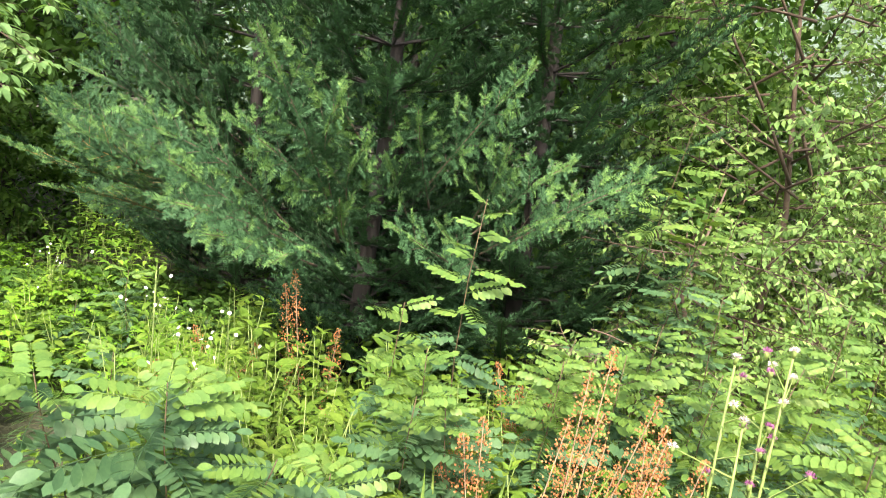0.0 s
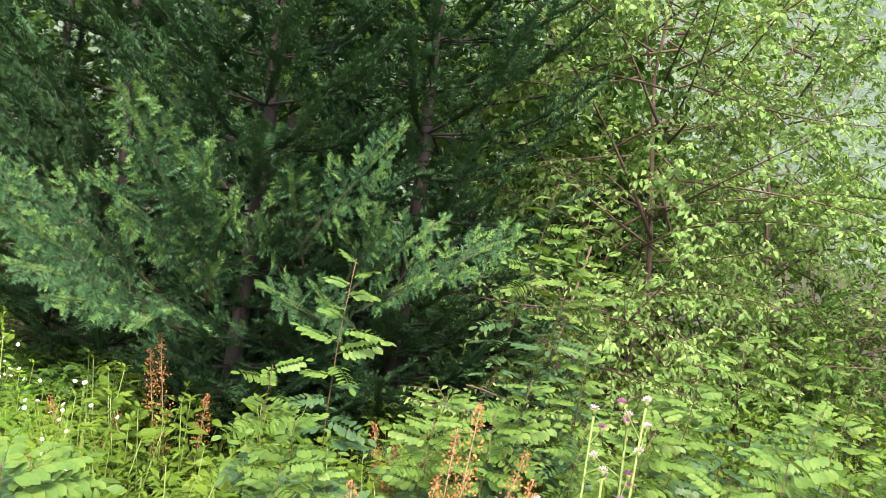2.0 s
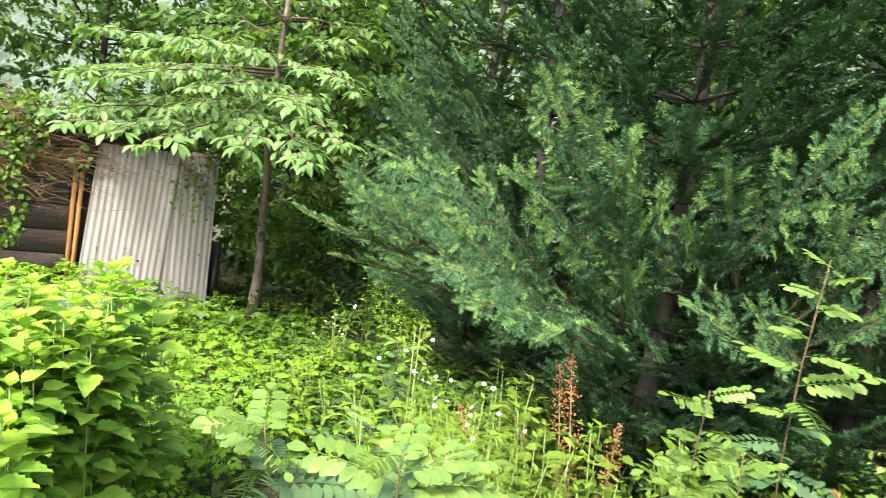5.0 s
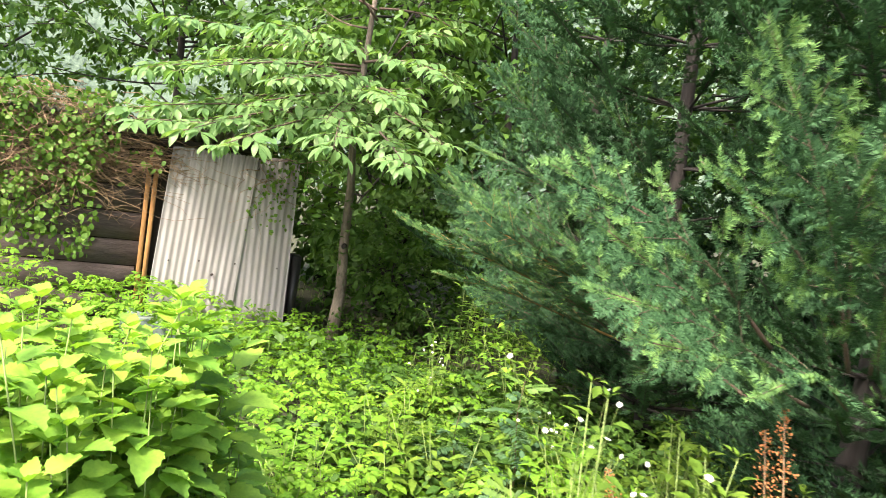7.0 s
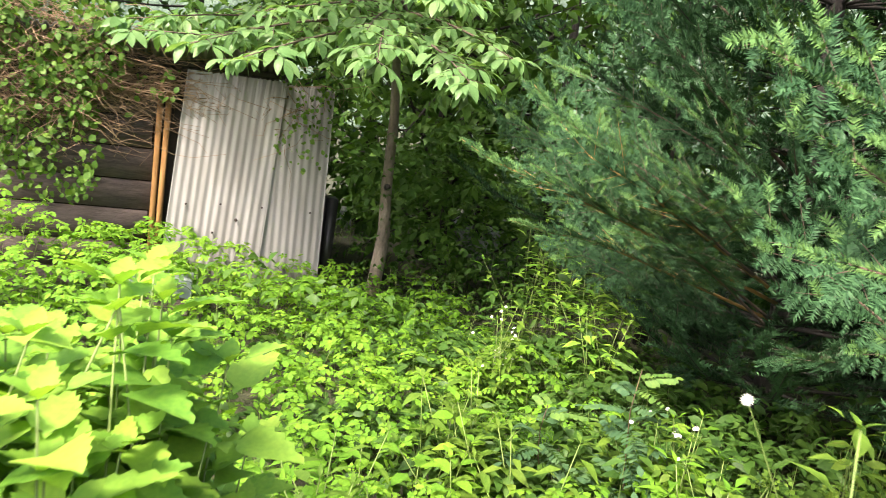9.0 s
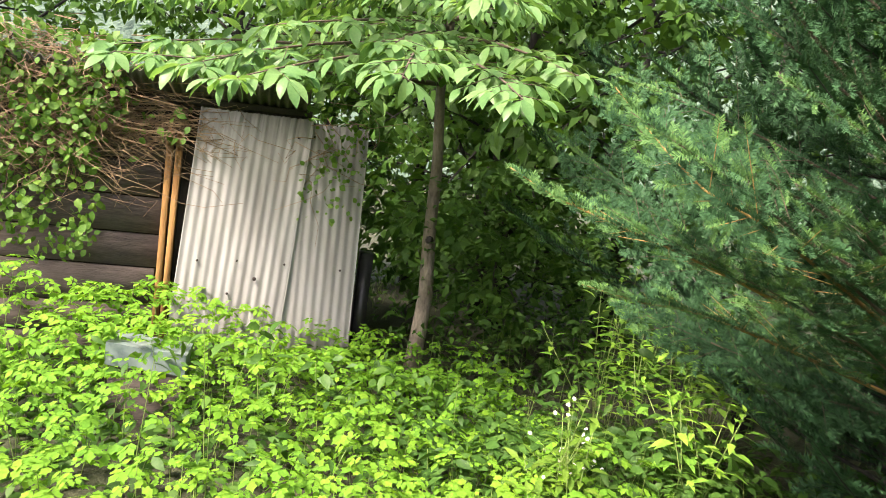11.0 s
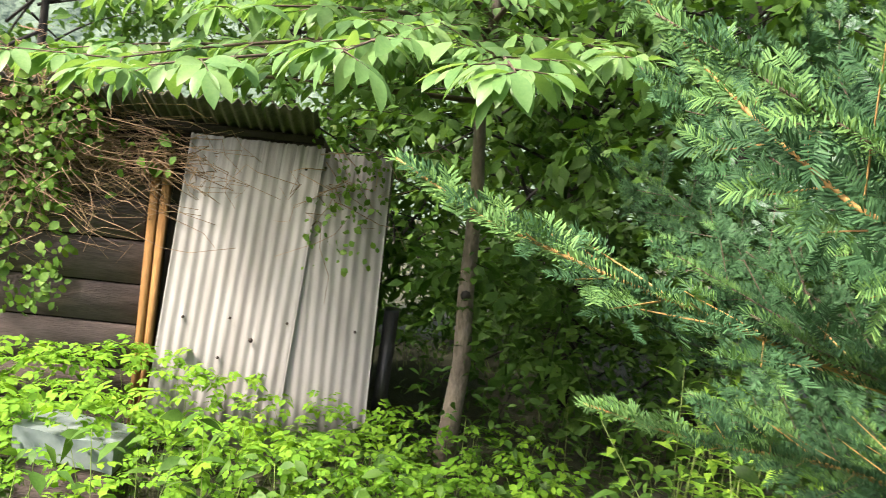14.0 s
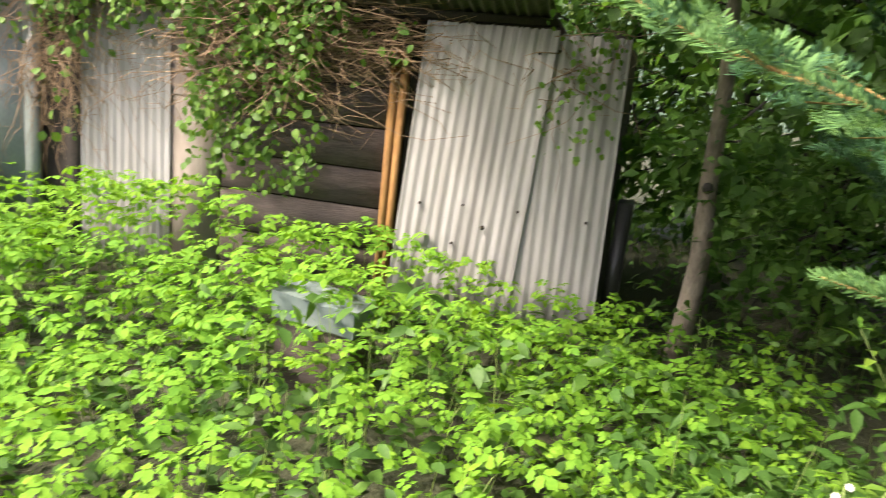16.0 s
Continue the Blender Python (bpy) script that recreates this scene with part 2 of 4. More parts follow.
def needle_shoot(pairs=14, upper=8, fine=False, seed=0, width=0.02, ln0=0.24):
    """A needle-covered shoot of length 1: needles to both sides, some standing above, and a tuft at the end."""
    r = np.random.default_rng(seed)
    v, f = [], []
    jobs = [((i + r.uniform(0, 1)) / pairs, sd, 0.25 + r.normal(0, 0.2)) for i in range(pairs) for sd in (-1, 1)]
    jobs += [(r.uniform(0, 1), r.choice((-1, 1)), r.uniform(0.6, 1.4)) for i in range(upper)]
    for y, sd, el in jobs:
        ln = ln0 * r.uniform(0.8, 1.12)
        fw = 0.5 + r.normal(0, 0.14) + 3.0 * max(0, y - 0.72)
        d = unit((sd * math.cos(el), fw, math.sin(el)))
        b = np.array((0, y * 0.86, 0.0))
        e = b + ln * d
        w = unit(np.cross(d, (-sd * math.sin(el) * 0.8, 0, 1))) * width
        k = len(v)
        if fine:
            m = b + (e - b) * 0.8
            v += [b - w * 0.6, m - w, e, m + w, b + w * 0.6]
            f += [(k, k + 1, k + 2), (k, k + 2, k + 3), (k, k + 3, k + 4)]
        else:
            v += [b - w, e, b + w]
            f += [(k, k + 1, k + 2)]
    return np.array(v), np.array(f)


def limb(rng, o, d, length, bend, nsec, seclen, ang, k, sub, flat, secbend=0.1, start=0.15, taper=0.7):
    """A limb with side twigs: its axis, the twigs' ends, and the sites of leaves or shoots on them."""
    o, d, z = np.asarray(o, float), unit(d), np.array((0.0, 0.0, 1.0))
    wob = rng.normal(0, 0.03 * length, 3) * (1, 1, 0.5)

    def ax(s):
        s = np.asarray(s)[..., None]
        return o + d * length * s + z * bend * length * s * s + wob * np.sin(s * math.pi)

    s = np.clip(np.linspace(start, 1.0, nsec) + rng.normal(0, 0.02, nsec), 0.02, 1)
    a = ax(s)
    t = unit(d + z * 2 * bend * s[:, None])
    side = unit(np.cross(t, z))
    up = np.cross(side, t)
    sg = np.where(np.arange(nsec) % 2, 1.0, -1.0)[:, None]
    roll = rng.normal(0, flat, nsec)[:, None]
    an = ang * rng.uniform(0.75, 1.2, nsec)[:, None]
    d2 = unit(np.cos(an) * t + np.sin(an) * (side * sg * np.cos(roll) + up * np.sin(roll)))
    l2 = (seclen * (1.06 - s) ** taper * np.minimum(1, 0.5 + s * 2) * rng.uniform(0.7, 1.3, nsec))[:, None]
    tj = (np.arange(k) + 1.0) / k
    p = a[:, None] + d2[:, None] * (l2[:, None] * tj[None, :, None]) + z * (secbend * l2[:, None] * (tj ** 2)[None, :, None])
    t2 = unit(d2[:, None] + z * (2 * secbend * tj)[None, :, None])
    sd2 = unit(np.cross(t2, z))
    sgn = np.where(np.arange(k) % 2, 1.0, -1.0)[None, :, None] * np.where(np.arange(nsec) % 2, 1, -1)[:, None, None]
    sb = sub * rng.uniform(0.7, 1.2, (nsec, k, 1)) * np.where(np.arange(k) == k - 1, 0.15, 1.0)[None, :, None]
    d3 = unit(np.cos(sb) * t2 + np.sin(sb) * sd2 * sgn + rng.normal(0, 0.22, (nsec, k, 3)))
    up3 = unit(np.cross(sd2, t2) + rng.normal(0, 0.15, (nsec, k, 3)))
    return {"axis": ax(np.linspace(0, 1, 9)), "a": a, "b": p[:, -1], "mid": p[:, k // 2 - 1], "p": p.reshape(-1, 3), "d": d3.reshape(-1, 3), "u": up3.reshape(-1, 3), "s": np.repeat(s, k), "t": np.tile(tj, nsec), "t2": np.broadcast_to(t2, p.shape).reshape(-1, 3), "seg": np.repeat(l2[:, 0] / k, k), "tip": ax(1.0), "tipd": unit(d + z * 2 * bend)}


# the trodden line that the walk follows; plants keep off it
LINE = np.array([(0.1, -0.5), (0.0, 0.0), (-0.1, 0.6), (-0.9, 1.35), (-1.4, 2.0), (-1.75, 2.6), (-2.05, 3.5), (-2.16, 4.12)])


def off_line(p, gap):
    """True where a point keeps at least that gap from the trodden line."""
    p = np.asarray(p, float).reshape(-1, 3)[:, :2]
    best = np.full(len(p), 1e9)
    for a, b in zip(LINE[:-1], LINE[1:]):
        ab = b - a
        h = np.clip(((p - a) @ ab) / (ab @ ab), 0, 1)
        best = np.minimum(best, np.linalg.norm(p - a - h[:, None] * ab, axis=1))
    return best > gap


def ground_z(x, y):
    h = np.clip((np.asarray(y, float) - 0.2) / 3.6, 0, 1)
    x = np.asarray(x, float)
    far = np.clip((np.hypot(x, y) - 9) / 60, 0, 1)
    return -0.64 * h * h * (3 - 2 * h) + 0.03 * np.sin(x * 2.1 + y) + 0.025 * np.sin(y * 2.7 - x * 1.3) - 1.0 * far


def on_ground(x, y, dz=0.0):
    return np.array((x, y, float(ground_z(x, y)) + dz))


# ---- ground ----
def make_ground():
    rad = np.concatenate([np.linspace(0, 14, 57), np.geomspace(15, 1500, 24)])
    na = 96
    bag = Bag()
    v, f = [], []
    for r in rad:
        for j in range(na):
            a = 2 * math.pi * j / na
            x, y = -1.5 + r * math.cos(a), 3.5 + r * math.sin(a)
            v.append((x, y, float(ground_z(x, y)) + (0.02 * noise.noise((x * 3, y * 3, 0)) if r < 15 else 0)))
    for i in range(len(rad) - 1):
        for j in range(na):
            a, b, c, d = i * na + j, i * na + (j + 1) % na, (i + 1) * na + (j + 1) % na, (i + 1) * na + j
            f += [(a, d, c), (a, c, b)]
    bag.raw(v, f)
    m, nt, b = mat_base("earth_and_litter", 0.95)
    n1, n2 = noise_tex(nt, 3.0, 5.0), noise_tex(nt, 40.0, 4.0)
    col = mixc(nt, 0.5, ramp(nt, n1, [(0.3, (0.018, 0.02, 0.010)), (0.5, (0.03, 0.045, 0.014)), (0.8, (0.045, 0.042, 0.02))]), ramp(nt, n2, [(0.3, (0.022, 0.022, 0.012)), (0.7, (0.05, 0.045, 0.025))]))
    nt.links.new(col, b.inputs["Base Color"])
    bump(nt, b, n2, 0.8, 0.03)
    tagged(part("ground", bag, m, None, "dark earth with leaf litter under the weeds"), category="ground", kind="structure")


make_ground()

# ---- hazy wooded hill and field beyond the garden ----
def make_hill():
    bag = Bag()
    v, f = [], []
    nx, ny = 120, 24
    for i in range(nx):
        for j in range(ny):
            a = radians(-75 + 150 * i / (nx - 1))
            k = j / (ny - 1)
            r = 110 + 190 * k
            top = 150 + 16 * math.sin(a * 3 + 1) + 9 * math.sin(a * 7)
            z = -3 + top * (k ** 0.8) + 5 * noise.noise((a * 25, k * 9, 1)) + 2.5 * noise.noise((a * 80, k * 25, 4))
            v.append((r * math.sin(a), r * math.cos(a), z))
    for i in range(nx - 1):
        for j in range(ny - 1):
            p = i * ny + j
            f += [(p, p + ny, p + ny + 1), (p, p + ny + 1, p + 1)]
    bag.raw(v, f)
    m, nt, b = mat_base("wooded_hill_painted_haze", 1.0)
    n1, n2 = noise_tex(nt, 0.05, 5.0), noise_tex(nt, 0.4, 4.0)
    # the greyed green holds the distance haze; none is rendered in the air
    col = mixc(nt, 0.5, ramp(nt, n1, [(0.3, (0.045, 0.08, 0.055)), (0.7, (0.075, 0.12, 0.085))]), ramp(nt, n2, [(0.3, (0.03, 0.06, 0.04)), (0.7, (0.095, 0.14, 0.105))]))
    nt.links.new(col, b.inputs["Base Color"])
    bump(nt, b, n2, 1.0, 2.0)
    tagged(part("backdrop", bag, m, None, "distant hill covered with woods, haze painted into its colour"), category="hill", kind="structure")


make_hill()

# ---- shed ----
O2 = np.array((-6.33, 6.05))
WU, WN = np.array((0.70, 0.714)), np.array((0.714, -0.70))


def wall_pt(u, n, z):
    """A point on the shed front: u metres along it, n metres out of it, height z."""
    p = O2 + WU * u + WN * n
    return (p[0], p[1], z)


def slab(bag, u0, u1, n0, n1, z0, z1, lean=0.0, skew=0.0):
    """A board in the frame of the shed front."""
    c = [wall_pt(u + skew * (z - z0), n + lean * (z - z0), z) for z in (z0, z1) for n in (n0, n1) for u in (u0, u1)]
    bag.raw(c, [(0, 1, 5), (0, 5, 4), (2, 6, 7), (2, 7, 3), (0, 4, 6), (0, 6, 2), (1, 3, 7), (1, 7, 5), (0, 2, 3), (0, 3, 1), (4, 5, 7), (4, 7, 6)])


def wavy(bag, u0, u1, z0, z1, n, pitch=0.0635, amp=0.0042, thick=0.006, dtop=0.0, nz=6, out=0.0, chip=0.0, seed=0):
    """A corrugated sheet on the shed front with real thickness; out leans its top outwards, dtop skews it sideways."""
    r = np.random.default_rng(seed)
    cu = int((u1 - u0) / pitch * 8)
    v, f = [], []
    us = np.linspace(u0, u1, cu + 1)
    ch = r.normal(0, chip, cu + 1)
    for side in (0, 1):
        for j in range(nz + 1):
            k = j / nz
            for i, u in enumerate(us):
                w = amp * math.cos(2 * math.pi * (u - u0) / pitch)
                z = z0 + (z1 - z0) * k + (ch[i] if j == nz else 0)
                v.append(wall_pt(u + dtop * k, n + w + out * k - side * thick + 0.004 * math.sin(u * 5 + k * 4), z))
    c = cu + 1
    lay = c * (nz + 1)
    for j in range(nz):
        for i in range(cu):
            a, b, d, e = j * c + i, j * c + i + 1, (j + 1) * c + i, (j + 1) * c + i + 1
            f += [(a, b, e), (a, e, d), (lay + a, lay + e, lay + b), (lay + a, lay + d, lay + e)]
    for i in range(cu):
        a, b = nz * c + i, nz * c + i + 1
        f += [(a, b, lay + b), (a, lay + b, lay + a), (i, lay + i + 1, i + 1), (i, lay + i, lay + i + 1)]
    for j in range(nz):
        for i in (0, cu):
            a, d = j * c + i, (j + 1) * c + i
            f += [(a, d, lay + d), (a, lay + d, lay + a)]
    bag.raw(v, f)


def slate_mat():
    m, nt, b = mat_base("weathered_fibre_cement", 0.85)
    n1 = noise_tex(nt, 3.0, 5.0, (1, 1, 0.25))
    n2 = noise_tex(nt, 14.0, 4.0, (1, 1, 0.12))
    n3 = noise_tex(nt, 120.0, 3.0)
    c1 = ramp(nt, n1, [(0.25, (0.149, 0.143, 0.133)), (0.5, (0.223, 0.223, 0.22)), (0.8, (0.279, 0.279, 0.276))])
    c2 = ramp(nt, n2, [(0.3, (0.118, 0.112, 0.102)), (0.55, (0.229, 0.229, 0.226)), (0.8, (0.298, 0.298, 0.294))])
    col = mixc(nt, 0.5, c1, c2)
    col = mixc(nt, ramp(nt, n3, [(0.62, (0, 0, 0)), (0.8, (0.31, 0.31, 0.31))]), col, (0.0868, 0.0806, 0.0682))
    nt.links.new(col, b.inputs["Base Color"])
    bump(nt, b, n3, 0.25, 0.004)
    return m


M["slate"] = slate_mat()
M["old_slate"] = plain_mat("mossy_roof_sheet", (0.035, 0.034, 0.027), (0.13, 0.122, 0.10), 6, 0.9, 0, None, 0.4, 60)
M["plank"] = plain_mat("weathered_brown_plank", (0.038, 0.029, 0.026), (0.105, 0.082, 0.074), 5, 0.9, 0, (1.0, 1.0, 7.0), 0.6, 22)
M["ochre_wood"] = plain_mat("ochre_timber", (0.185, 0.0858, 0.0264), (0.33, 0.178, 0.0594), 6, 0.85, 0, (4, 4, 0.5), 0.5, 40)
M["pale_plank"] = plain_mat("pale_weathered_board", (0.172, 0.145, 0.119), (0.277, 0.244, 0.211), 5, 0.9, 0, (5, 5, 0.4), 0.4, 30)
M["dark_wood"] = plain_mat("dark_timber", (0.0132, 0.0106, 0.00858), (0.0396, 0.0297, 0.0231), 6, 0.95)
M["dusty_sheet"] = plain_mat("dusty_green_grey_sheet", (0.0792, 0.099, 0.0924), (0.158, 0.185, 0.178), 1.5, 0.4, 0, None, 0.1, 30)
M["black_plastic"] = plain_mat("black_plastic", (0.0066, 0.0066, 0.00726), (0.0198, 0.0198, 0.0211), 10, 0.45)
M["hole"] = plain_mat("rusty_nail", (0.00792, 0.0066, 0.00594), (0.033, 0.0198, 0.0132), 40, 0.9)
M["poly"] = plain_mat("pale_plastic_wrap", (0.0792, 0.112, 0.109), (0.165, 0.198, 0.195), 8, 0.4, 0, None, 0.6, 18)

shed = thing("shed", (*(O2 - WN * 0.05), -0.64), "derelict garden shed of planks and corrugated sheets, overgrown with vines", "shed")


def shed_part(name, label, material, *slabs, smooth=False):
    bag = Bag()
    for s in slabs:
        slab(bag, *s)
    return part(name, bag, M[material], shed, label, smooth)


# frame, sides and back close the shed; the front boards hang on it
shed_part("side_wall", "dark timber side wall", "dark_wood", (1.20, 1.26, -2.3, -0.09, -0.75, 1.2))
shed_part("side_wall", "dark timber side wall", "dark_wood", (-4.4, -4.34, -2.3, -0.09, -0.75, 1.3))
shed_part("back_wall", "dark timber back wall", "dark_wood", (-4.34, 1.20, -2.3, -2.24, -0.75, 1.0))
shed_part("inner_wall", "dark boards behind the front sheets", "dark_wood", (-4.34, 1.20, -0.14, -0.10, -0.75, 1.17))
zz = -0.72
for i, h in enumerate((0.25, 0.23, 0.27, 0.24, 0.26, 0.25, 0.18)):
    sk = 0.012 * math.sin(i * 2.3)
    shed_part("plank", "", "plank", (-1.22, -0.085 + sk, -0.095 + 0.006 * (i % 3), -0.062 + 0.006 * (i % 3), zz, zz + h - 0.012))
    zz += h
shed_part("post", "ochre brown timber post", "ochre_wood", (-0.085, -0.045, -0.075, -0.015, -0.72, 1.02, 0.0, 0.012))
shed_part("post", "ochre brown timber post", "ochre_wood", (-0.035, 0.005, -0.075, -0.012, -0.72, 1.0, 0.0, 0.02))
shed_part("batten", "dark batten under the roof edge", "dark_wood", (-1.3, 0.9, -0.06, -0.005, 1.20, 1.245))
shed_part("board", "pale weathered vertical board", "pale_plank", (-1.62, -1.24, -0.07, -0.045, -0.72, 1.17))
shed_part("door_panel", "dusty grey-green smooth sheet", "dusty_sheet", (-3.9, -2.78, -0.06, -0.03, -0.72, 1.3))
shed_part("door_frame", "grey-green door edge strip", "dusty_sheet", (-2.77, -2.66, -0.05, -0.005, -0.72, 1.3))
# dark slab added where the front has a gap, giving its shade as colour
shed_part("dark_gap_slab", "dark slab standing in for the shaded gap beside the sheet", "dark_wood", (-2.45, -2.32, -0.09, -0.04, -0.72, 1.2))
b = Bag()
wavy(b, -2.31, -1.60, -0.66, 1.14, -0.03, seed=5, chip=0.003)
part("corrugated_sheet", b, M["slate"], shed, "grey corrugated cement sheet", True)
# roof: rises towards the front, underside in view
roof = Bag()
v, f = [], []
us = np.arange(-4.5, 0.88, 0.0079)
for side in (0, 1):
    for n, z in ((0.22, 1.375), (0.10, 1.32), (-0.05, 1.26), (-1.2, 1.14), (-2.4, 1.02)):
        for u in us:
            v.append(wall_pt(u, n, z + 0.015 * math.cos(2 * math.pi * u / 0.0635) - 0.007 * side))
nu = len(us)
for i in range(4):
    for j in range(nu - 1):
        a, bb, d, e = i * nu + j, i * nu + j + 1, (i + 1) * nu + j, (i + 1) * nu + j + 1
        f += [(a, d, e), (a, e, bb), (5 * nu + a, 5 * nu + e, 5 * nu + d), (5 * nu + a, 5 * nu + bb, 5 * nu + e)]
f += [q for j in range(nu - 1) for q in ((j, j + 1, 5 * nu + j + 1), (j, 5 * nu + j + 1, 5 * nu + j))]
roof.raw(v, f)
part("roof", roof, M["old_slate"], shed, "dark mossy corrugated roof sheet", True)

# two loose cement sheets leaning on the shed
for nm, u0, u1, n, z1, dtop, seed, lab in (("corrugated_sheet", 0.015, 0.79, -0.005, 1.185, 0.13, 1, "grey weathered corrugated cement sheet leaning on the shed"), ("corrugated_sheet", 0.70, 1.315, -0.025, 1.165, 0.0, 2, "grey corrugated cement sheet tucked behind another")):
    b = Bag()
    wavy(b, u0, u1, -0.64, z1, n + 0.03, dtop=dtop, seed=seed, chip=0.004, out=-0.02)
    sh = tagged(part(nm, b, M["slate"], None, lab, True), category="sheet", group="loose corrugated sheets")
    for hu, hz in ((0.2, 0.12), (0.47, 0.14), (0.60, 0.02), (0.42, -0.1)) if seed == 1 else ((0.80, 0.14), (1.2, 0.13), (0.82, 1.05), (0.93, 1.07), (1.22, 1.05)):
        b = Bag()
        q = np.array(wall_pt(hu, n + 0.045, hz))
        b.tube([q - 0.012 * np.array((*WN, 0)), q + 0.006 * np.array((*WN, 0))], 0.009 if (hu, hz) != (0.60, 0.02) else 0.015, 0.007, 6)
        part("nail", b, M["hole"], sh, "dark rusty nail hole")
# edge of a folded black plastic sheet, built as a plain slab
b = Bag()
slab(b, 1.33, 1.42, -0.35, -0.10, -0.66, 0.25, 0.0, 0.03)
tagged(part("plastic_sheet", b, M["black_plastic"], None, "black plastic sheet folded behind the corrugated sheets"), category="plastic sheet")


# ---- firs ----
SHOOT_BODY = [needle_shoot(8, 5, False, s, 0.052, 0.32) for s in range(3)]
SHOOT = [needle_shoot(12, 9, False, s, 0.034, 0.30) for s in range(3)]
SHOOT_FINE = [needle_shoot(22, 15, True, s + 9, 0.0150, 0.26) for s in range(3)]


def glide(pts, n):
    """n points on a smooth curve through the given ones, evenly spaced."""
    pts = np.asarray(pts, float)
    q = np.concatenate([[2 * pts[0] - pts[1]], pts, [2 * pts[-1] - pts[-2]]])
    out = []
    for i in range(1, len(q) - 2):
        for u in np.linspace(0, 1, 12, endpoint=False):
            a, b, c, d = q[i - 1:i + 3]
            out.append(0.5 * (2 * b + (c - a) * u + (2 * a - 5 * b + 4 * c - d) * u * u + (3 * b - a - 3 * c + d) * u ** 3))
    out = np.array(out + [pts[-1]])
    s = np.concatenate([[0], np.cumsum(np.linalg.norm(np.diff(out, axis=0), axis=1))])
    g = np.linspace(0, s[-1], n)
    return np.stack([np.interp(g, s, out[:, c]) for c in range(3)], 1), s[-1]


def plume(rng, ctrl, reach, shoots, size, step2, step3, gap, bags, face=(0, 0, 1), cover=0.8, young=0.5, thick=0.005, flat=0.35, bare=0.0, grow=0.5):
    """A fir branch: a tapering axis, side twigs that shorten towards its tip, and short needle-covered shoots on them.
    The outermost shoots are this year's, and paler; light on the tips is painted into that colour too."""
    old, yng, wood = bags
    face = unit(face)
    ax, ln = glide(ctrl, 17)
    tang = unit(np.gradient(ax, axis=0))
    wood.tube(ax, thick + 0.004 * ln, 0.002, 5)
    pos = np.linspace(0, ln, 17)

    def at(arr, d):
        return np.stack([np.interp(d, pos, arr[:, c]) for c in range(3)], 1)

    P, D, U, S, Y = [], [], [], [], []
    # shoots along the axis itself
    q0 = np.arange(0.0, ln * cover, size * 0.3)
    t0 = unit(at(tang, ln - q0) + rng.normal(0, 0.06, (len(q0), 3)))
    P.append(at(ax, ln - q0) - t0 * size * 0.75)
    D.append(t0)
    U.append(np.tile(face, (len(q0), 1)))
    S.append(np.full(len(q0), size * 0.95))
    Y.append(q0 < 0.28)
    # side twigs
    q = np.arange(size * 0.55, ln * cover, step2)
    q = q + rng.uniform(-0.4, 0.4, len(q)) * step2
    m = len(q)
    if m:
        a, t = at(ax, ln - q), unit(at(tang, ln - q))
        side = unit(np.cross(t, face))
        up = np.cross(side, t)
        sg = np.where(np.arange(m) % 2, 1.0, -1.0)[:, None]
        roll = rng.normal(0, flat, m)[:, None]
        an = rng.uniform(0.7, 1.05, m)[:, None]
        d2 = unit(np.cos(an) * t + np.sin(an) * (side * sg * np.cos(roll) + up * np.sin(roll)))
        l2 = np.clip(grow * (q - bare) + 0.02, 0.015, reach) * rng.uniform(0.65, 1.2, m)
        nk = max(1, int(reach * 1.2 / step3) + 1)
        r = (np.arange(nk) + 0.3) * step3
        ok = r[None] < l2[:, None]
        lift = 0.18 * r[None] ** 2 / np.maximum(l2[:, None], 0.02)
        p = a[:, None] + d2[:, None] * r[None, :, None] + np.array((0, 0, 1.0)) * lift[:, :, None]
        s2 = unit(np.cross(d2, up + 0.001))
        sgn = np.where(np.arange(nk) % 2, 1.0, -1.0)[None, :, None]
        for sd in (1, -1):
            sb = rng.uniform(0.6, 1.0, (m, nk, 1))
            d3 = unit(np.cos(sb) * d2[:, None] + np.sin(sb) * s2[:, None] * sgn * sd + rng.normal(0, 0.16, (m, nk, 3)))
            keep = ok & (rng.random((m, nk)) < (1.0 if sd == 1 else 0.6))
            P.append(p[keep])
            D.append(d3[keep])
            U.append((up[:, None] + rng.normal(0, 0.25, (m, nk, 3)))[keep])
            S.append((size * np.clip(0.55 + 1.6 * (l2[:, None] - r[None]) / max(reach, 0.05), 0.55, 1.0) * rng.uniform(0.75, 1.15, (m, nk)))[keep])
            Y.append(((r[None] > 0.45 * l2[:, None]) & (rng.random((m, nk)) < young))[keep])
        end = a + d2 * l2[:, None] + np.array((0, 0, 1.0)) * (0.18 * l2)[:, None]
        P.append(end - d2 * size * 0.6)
        D.append(unit(d2 + (0, 0, 0.2)))
        U.append(up)
        S.append(size * rng.uniform(0.8, 1.1, m))
        Y.append(rng.random(m) < young * 1.4)
        e1 = off_line(end, gap)
        wood.rods(a[e1], end[e1], 0.0018)
    P, D, U, S, Y = (np.concatenate(z) for z in (P, D, U, S, Y))
    ok = off_line(P + D * S[:, None] * 0.7, gap)
    which = rng.integers(0, len(shoots), len(P))
    for w in range(len(shoots)):
        for bag, sel in ((old, ok & (which == w) & ~Y), (yng, ok & (which == w) & Y)):
            if sel.any():
                bag.put(shoots[w], P[sel], D[sel], U[sel], S[sel])


